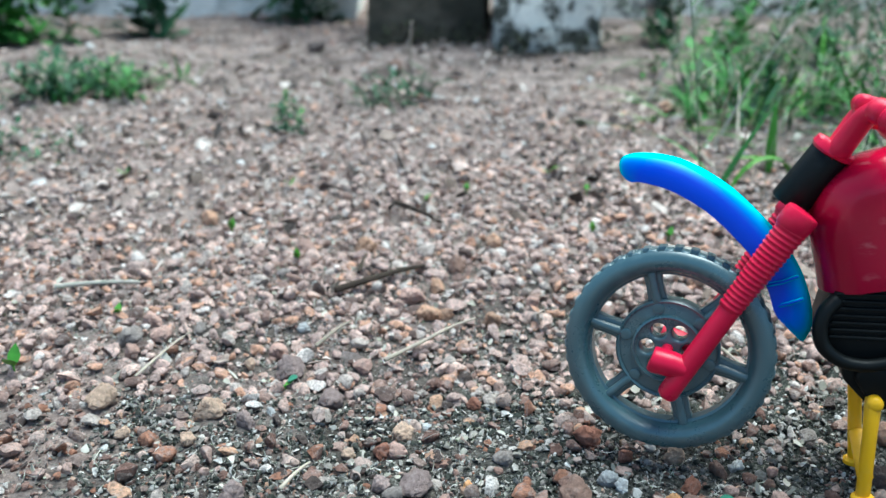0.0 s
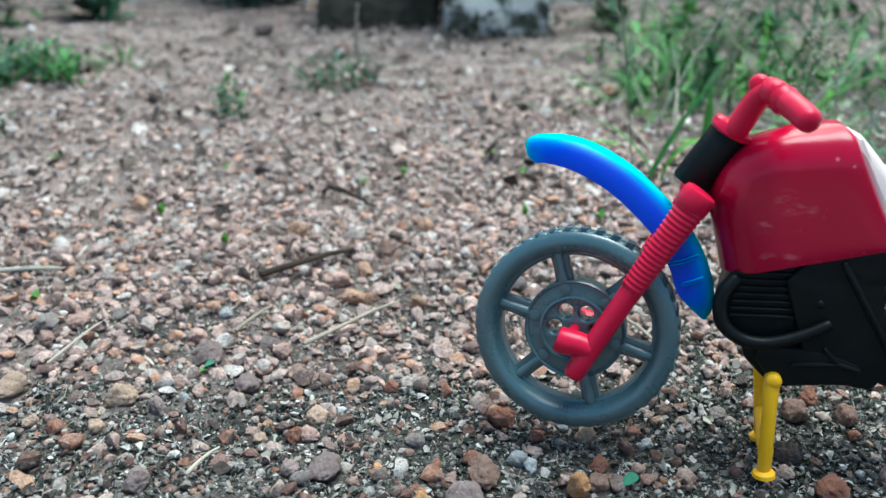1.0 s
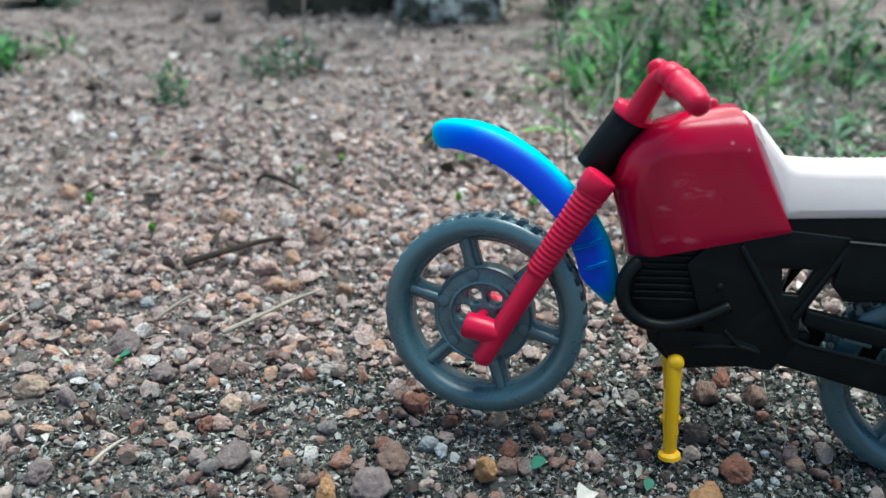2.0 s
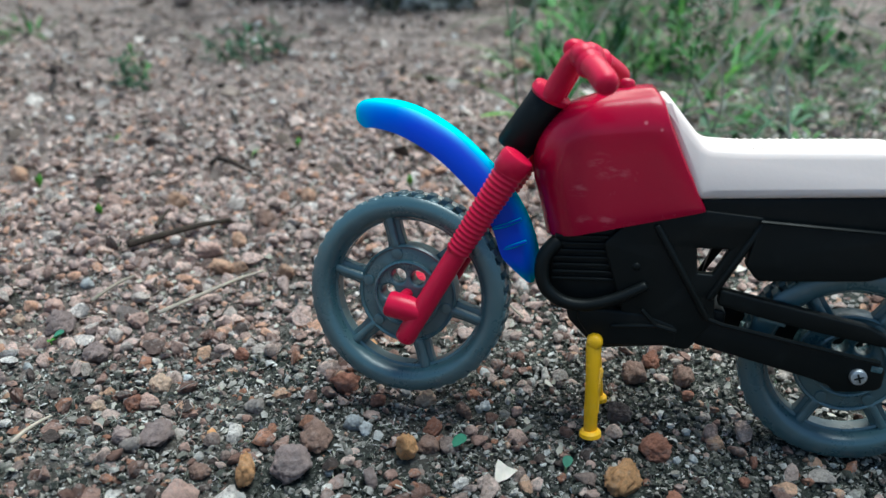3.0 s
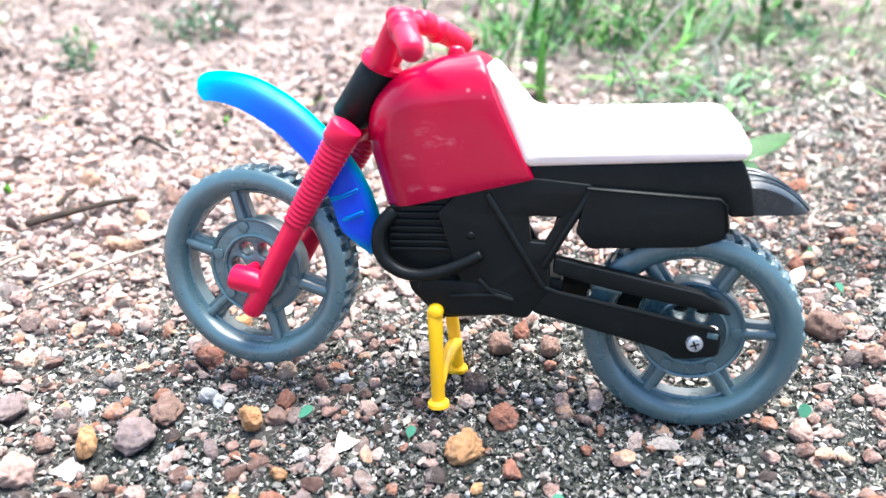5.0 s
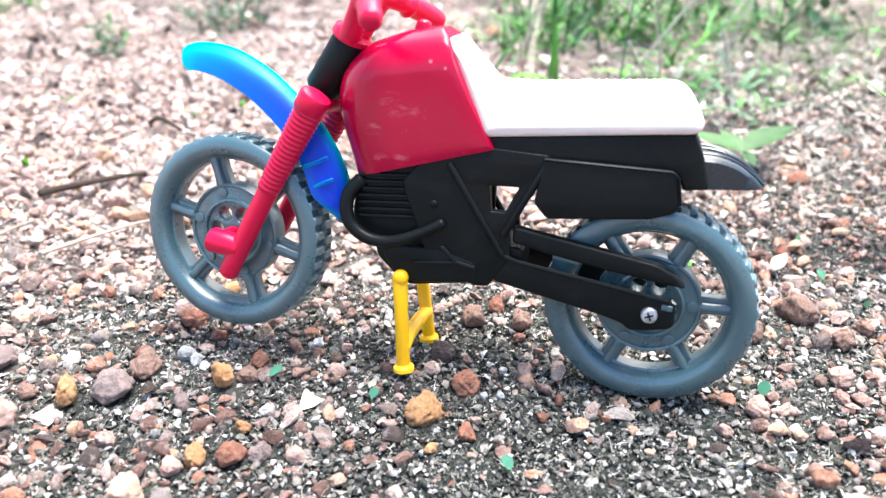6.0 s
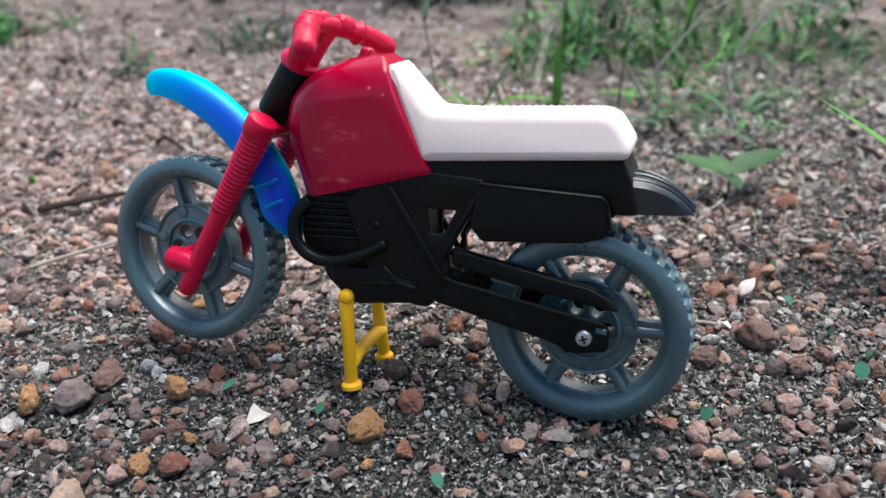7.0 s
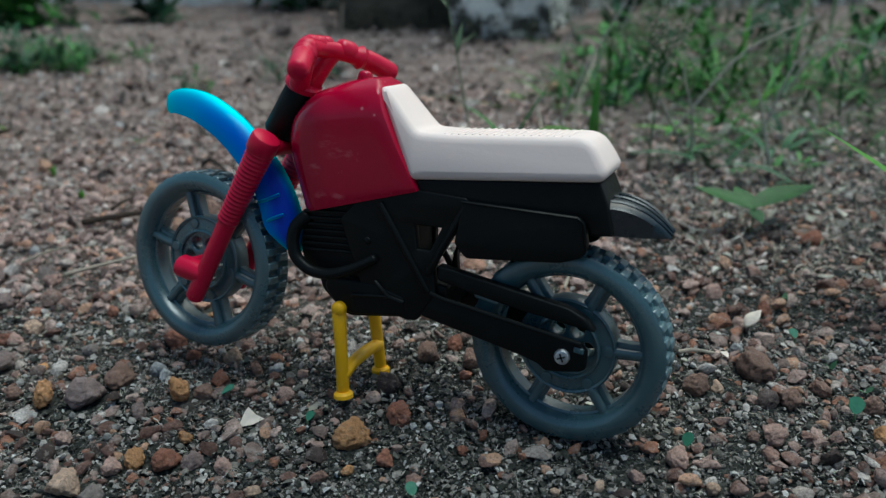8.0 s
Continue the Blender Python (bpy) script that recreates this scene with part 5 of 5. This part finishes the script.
scatter_stones([
    (0.043, 0.344, 8.8, 1, "apricot"), (0.049, 0.426, 11.2, 1, "apricot"), (-0.079, 0.330, 6.9, 1, "grey"), (0.015, 0.266, 4.3, 1, "white"), (-0.037, 0.335, 7.1, 1, "white"),
    (-0.040, 0.273, 4.4, 1, "white"), (0.076, 0.231, 6.0, 1, "white"), (0.023, 0.348, 7.4, 1, "apricot"), (0.062, 0.360, 6.6, 1, "pink"), (-0.107, 0.463, 12.4, 1, "apricot"),
    # the wide flat dark ones stand in for clods of dark earth
    (0.214, 0.716, 17, .4, "apricot"), (-0.115, 1.0, 26, .3, "dark"), (-0.092, 0.63, 13, .3, "dark"), (0.01, 0.77, 20, .3, "dark"), (-0.02, 0.9, 18, .4, "brown"),
])

# gravel: pebbles and grit strewn by chance, thinner where the earth lies bare
spots = np.array(placed)


def strewn(n, x0, x1, y0, y1, low, high, seed, thin=0.8):
    g = np.random.default_rng(seed)
    x, y = g.uniform(x0, x1, n), g.uniform(y0, y1, n)
    size = low * (high / low) ** (g.random(n) ** 2.3)
    bare = np.exp(-(((x - 0.2) / 0.07) ** 2 + ((y - 0.17) / 0.035) ** 2)) + 0.6 * np.exp(-(((x - 0.13) / 0.12) ** 2 + ((y - 0.235) / 0.06) ** 2))
    keep = g.random(n) > thin * bare
    keep &= g.random(n) > 0.56 * thin * (y < 0.27) * (np.sin(17 * x + 5 * y) * np.sin(23 * y - 6 * x + 1) > 0.35)
    turf = 1 / (1 + np.exp(-(x - 0.28 + 0.25 * (y - 0.4)) / 0.018)) / (1 + np.exp(-(y - 0.45) / 0.025))
    keep &= g.random(n) > (0.62 if thin > 0.2 else 0.2) * turf
    patch = np.sin(11 * x + 7 * y + 1) * np.sin(9 * y - 8 * x) + 0.6 * np.sin(31 * x - 17 * y) * np.sin(23 * y + 13 * x)
    keep &= g.random(n) > 0.5 * thin / (1 + np.exp(-7 * (patch - 0.05))) * (y > 0.43)
    away = np.hypot(x[:, None] - spots[:, 0], y[:, None] - spots[:, 1]) > 0.42 * spots[:, 2] + 0.3 * size[:, None]
    keep &= away.all(1)
    return x[keep], y[keep], size[keep]


def turns(g, n):
    q = g.normal(size=(n, 4))
    q /= np.linalg.norm(q, axis=1)[:, None]
    a, b, c, d = q.T
    return np.stack([1 - 2 * (c * c + d * d), 2 * (b * c - a * d), 2 * (b * d + a * c), 2 * (b * c + a * d), 1 - 2 * (b * b + d * d), 2 * (c * d - a * b),
                     2 * (b * d - a * c), 2 * (c * d + a * b), 1 - 2 * (b * b + c * c)], 1).reshape(n, 3, 3)


def heap(name, forms, fields, material, label, sink, seed):
    """Thousands of pebbles joined in one mesh."""
    g = np.random.default_rng(seed)
    verts, faces, start = [], [], 0
    for x, y, size in fields:
        which = g.integers(len(forms), size=len(x))
        for k, me in enumerate(forms):
            m = which == k
            n = int(m.sum())
            co = np.empty(len(me.vertices) * 3, np.float32)
            me.vertices.foreach_get("co", co)
            co = co.reshape(-1, 3)
            tri = np.empty(len(me.polygons) * 3, np.int32)
            me.polygons.foreach_get("vertices", tri)
            scale = size[m, None] * g.uniform(0.58, 1.3, (n, 3))
            p = np.einsum("nij,nvj->nvi", turns(g, n), co[None] * scale[:, None])
            p[..., 2] *= 0.8
            z = ground_height(x[m], y[m]) + size[m] * (g.uniform(-0.12, 0.28, n) + sink)
            p += np.stack([x[m], y[m], z], 1)[:, None]
            verts.append(p.reshape(-1, 3))
            faces.append((tri.reshape(1, -1, 3) + (start + np.arange(n) * len(co))[:, None, None]).reshape(-1, 3))
            start += n * len(co)
    me = quick_mesh(name, np.concatenate(verts), np.concatenate(faces))
    me.shade_smooth()
    me.set_sharp_from_angle(angle=radians(42))
    me.materials.append(material)
    ob = new(name, me)
    ob.parent = ground
    return tagged(ob, label, kind="stuff")


chip_forms = []
for k in range(8):
    r = random.Random(500 + k)
    me = quick_mesh("grain", np.array([[0.5, 0, 0], [-0.5, 0, 0], [0, 0.4, 0], [0, -0.4, 0], [0, 0, 0.35], [0, 0, -0.35]]) * np.array([[r.uniform(0.6, 1.3)] for _ in range(6)]), np.array([[0, 2, 4], [2, 1, 4], [1, 3, 4], [3, 0, 4], [2, 0, 5], [1, 2, 5], [3, 1, 5], [0, 3, 5]]))
    chip_forms.append(me)
fibre_forms, root_forms, scrap_forms = [], [], []


def bent_fibre(r, reach, bend):
    """A fine three-sided rootlet that curls, as vertices and triangles."""
    a, up = r.uniform(0, 6.3), r.uniform(-0.1, 0.5)
    p, verts, faces = np.zeros(3), [], []
    for k in range(4):
        thick = 0.05 * (1 - 0.22 * k)
        verts += [p + thick * np.array([math.cos(q) * math.sin(a), -math.cos(q) * math.cos(a), math.sin(q)]) for q in (0.5, 2.6, 4.7)]
        p = p + reach / 3 * np.array([math.cos(a) * math.cos(up), math.sin(a) * math.cos(up), math.sin(up)])
        a, up = a + r.uniform(-bend, bend), up - r.uniform(0, 0.5)
    for k in range(3):
        for i in range(3):
            j = (i + 1) % 3
            faces += [(3 * k + i, 3 * k + j, 3 * k + 3 + j), (3 * k + i, 3 * k + 3 + j, 3 * k + 3 + i)]
    return verts, faces


for k in range(10):
    r = random.Random(640 + k)
    for forms, arms, reach in ((fibre_forms, 1, 2.0), (root_forms, 4 + k % 3, 0.9)):
        verts, faces = [], []
        for _ in range(arms):
            v, f = bent_fibre(r, reach * r.uniform(0.6, 1.2), 0.7)
            faces += [tuple(i + len(verts) for i in q) for q in f]
            verts += v
        forms.append(quick_mesh("fibre", np.array(verts), np.array(faces)))
    # a scrap of dead leaf: a curled, ragged flake
    rim = [(math.cos(q) * r.uniform(0.3, 0.6), math.sin(q) * r.uniform(0.15, 0.4)) for q in np.linspace(0, 2 * math.pi, 7, endpoint=False)]
    verts = np.array([(x, y, 0.5 * x * x + z + r.uniform(-0.04, 0.04)) for z in (0.0, 0.035) for x, y in [*rim, (0, 0)]])
    faces = [(i, (i + 1) % 7, 7) for i in range(7)] + [(8 + i, 15, 8 + (i + 1) % 7) for i in range(7)]
    faces += [t for i in range(7) for t in ((i, 8 + i, (i + 1) % 7), ((i + 1) % 7, 8 + i, 8 + (i + 1) % 7))]
    scrap_forms.append(quick_mesh("scrap", verts, np.array(faces)))
mid_forms = [stone_form(2, 40 + k, 0.78, 0.95, 0.85) for k in range(14)]
low_forms = [stone_form(1, 70 + k) for k in range(10)]
heap("gravel", mid_forms, [strewn(3700, -0.17, 0.40, 0.15, 0.28, 0.0030, 0.0095, 1), strewn(2200, 0.25, 0.50, 0.28, 0.50, 0.0032, 0.0095, 15)], GRAVEL, "reddish brown and pink loose gravel", 0.12, 2)
heap("gravel", mid_forms, [strewn(4700, -0.21, 0.25, 0.28, 0.46, 0.0030, 0.0095, 11)], PINK_GRAVEL, "pale pink and orange loose gravel", 0.12, 12)
heap("gravel", low_forms, [strewn(5200, -0.17, 0.40, 0.15, 0.28, 0.0018, 0.0036, 8), strewn(4000, 0.25, 0.50, 0.28, 0.50, 0.0018, 0.0038, 16)], GRAVEL, "small reddish pebbles", 0.12, 9)
heap("gravel", low_forms, [strewn(8000, -0.24, 0.25, 0.28, 0.46, 0.0018, 0.0040, 13)], PINK_GRAVEL, "small pale pink pebbles", 0.12, 14)
heap("litter", fibre_forms, [strewn(3500, 0.27, 0.60, 0.36, 0.78, 0.004, 0.013, 47, 0.1)], CHAFF, "tangled dead grass and straw", 0.4, 48)
heap("litter", fibre_forms, [strewn(800, 0.29, 0.56, 0.50, 0.80, 0.005, 0.014, 49, 0.1)], GRASS, "tangled short green grass", 0.6, 50)
heap("gravel", mid_forms, [strewn(900, -0.30, 0.25, 0.28, 0.46, 0.0055, 0.0110, 41, 0.3)], PINK_GRAVEL, "pinkish larger pebbles", 0.1, 42)
heap("gravel", low_forms, [strewn(2200, -0.36, 0.50, 0.46, 0.68, 0.0055, 0.0120, 45, 0.5)], PALE_GRAVEL, "dusty larger pebbles", 0.1, 46)
heap("litter", fibre_forms, [strewn(2600, -0.42, 0.6, 0.40, 1.0, 0.004, 0.012, 43)], STRAW, "dry straw bits strewn over the yard", 0.3, 44)
heap("litter", scrap_forms, [strewn(2600, -0.42, 0.6, 0.44, 1.0, 0.006, 0.016, 53, 0.4), strewn(260, -0.2, 0.46, 0.30, 0.44, 0.005, 0.011, 54, 0.2)], LITTER, "dry brown and grey leaf scraps", 0.25, 55)
heap("gravel", low_forms, [strewn(15000, -0.42, 0.62, 0.44, 0.82, 0.0030, 0.0095, 3), strewn(5000, -0.85, 0.95, 0.82, 1.42, 0.005, 0.013, 4)], PALE_GRAVEL, "dusty loose gravel further off", 0.12, 5)
heap("gravel", low_forms, [strewn(3600, 0.27, 0.58, 0.33, 0.66, 0.0028, 0.0065, 71, 0.1)], PALE_GRAVEL, "pale crumbs of earth and gravel under the grass", 0.2, 72)
heap("litter", scrap_forms, [strewn(1500, 0.28, 0.58, 0.33, 0.70, 0.004, 0.010, 73, 0.1)], CHAFF, "bleached scraps of dead grass leaves", 0.35, 74)
heap("litter", fibre_forms, [strewn(1500, 0.27, 0.56, 0.33, 0.62, 0.004, 0.011, 75, 0.1)], STRAW, "tangled bleached dead grass", 0.45, 76)
heap("litter", scrap_forms, [strewn(1000, -0.24, 0.27, 0.21, 0.46, 0.0028, 0.0056, 77, 0.1)], CHAFF, "pale flakes of dead leaf among the gravel", 0.4, 78)
heap("gravel", mid_forms, [strewn(1500, -0.10, 0.26, 0.36, 0.56, 0.0035, 0.0095, 79, 0.15)], PINK_GRAVEL, "pale pink gravel lying close together", 0.2, 80)
heap("gravel", low_forms, [strewn(2600, -0.10, 0.26, 0.38, 0.62, 0.0028, 0.0060, 81, 0.15)], PINK_GRAVEL, "small pale pink gravel lying close together", 0.2, 82)
heap("litter", root_forms, [strewn(2200, -0.12, 0.38, 0.15, 0.36, 0.0016, 0.0034, 31, 0.1)], BLEACHED, "tiny star-shaped bleached rootlets on the earth", 0.55, 32)
heap("litter", fibre_forms, [strewn(3300, -0.16, 0.40, 0.15, 0.42, 0.0016, 0.0040, 51, 0.1)], CHAFF, "bleached chaff and root fibres on the gravel", 0.45, 52)
heap("grit", low_forms, [strewn(19000, -0.10, 0.37, 0.15, 0.285, 0.0019, 0.0044, 62, 0.0)], GRIT, "brown and pale rounded crumbs of earth and grit", 0.2, 63)
heap("grit", chip_forms, [strewn(22500, -0.20, 0.42, 0.15, 0.46, 0.0012, 0.0028, 6, 0.15), strewn(24000, -0.06, 0.36, 0.15, 0.28, 0.0008, 0.0016, 61, 0.0)], GRIT, "fine pale grit between the pebbles", 0.24, 7)

# the pebbles nearest to the toy, one by one
g = np.random.default_rng(21)
px, py, ps = strewn(560, 0.0, 0.34, 0.15, 0.30, 0.0042, 0.0085, 22)
near_forms = [stone_form(3, 120 + k, 0.8, 1.1, 0.65) for k in range(10)]
for me in near_forms:
    me.shade_smooth()
    me.set_sharp_from_angle(angle=radians(42))
    me.materials.append(PEBBLE)
for k in range(min(300, len(px))):
    ob = new("pebble", near_forms[k % 10])
    s = ps[k]
    ob.parent = ground
    ob.matrix_local = Matrix.Translation(on_ground(px[k], py[k], s * 0.18)) @ Euler((g.uniform(-0.5, 0.5), g.uniform(-0.5, 0.5), g.uniform(0, 6.3))).to_matrix().to_4x4() @ Matrix.Diagonal((s, s * g.uniform(0.75, 1.1), s * g.uniform(0.7, 1.0), 1))
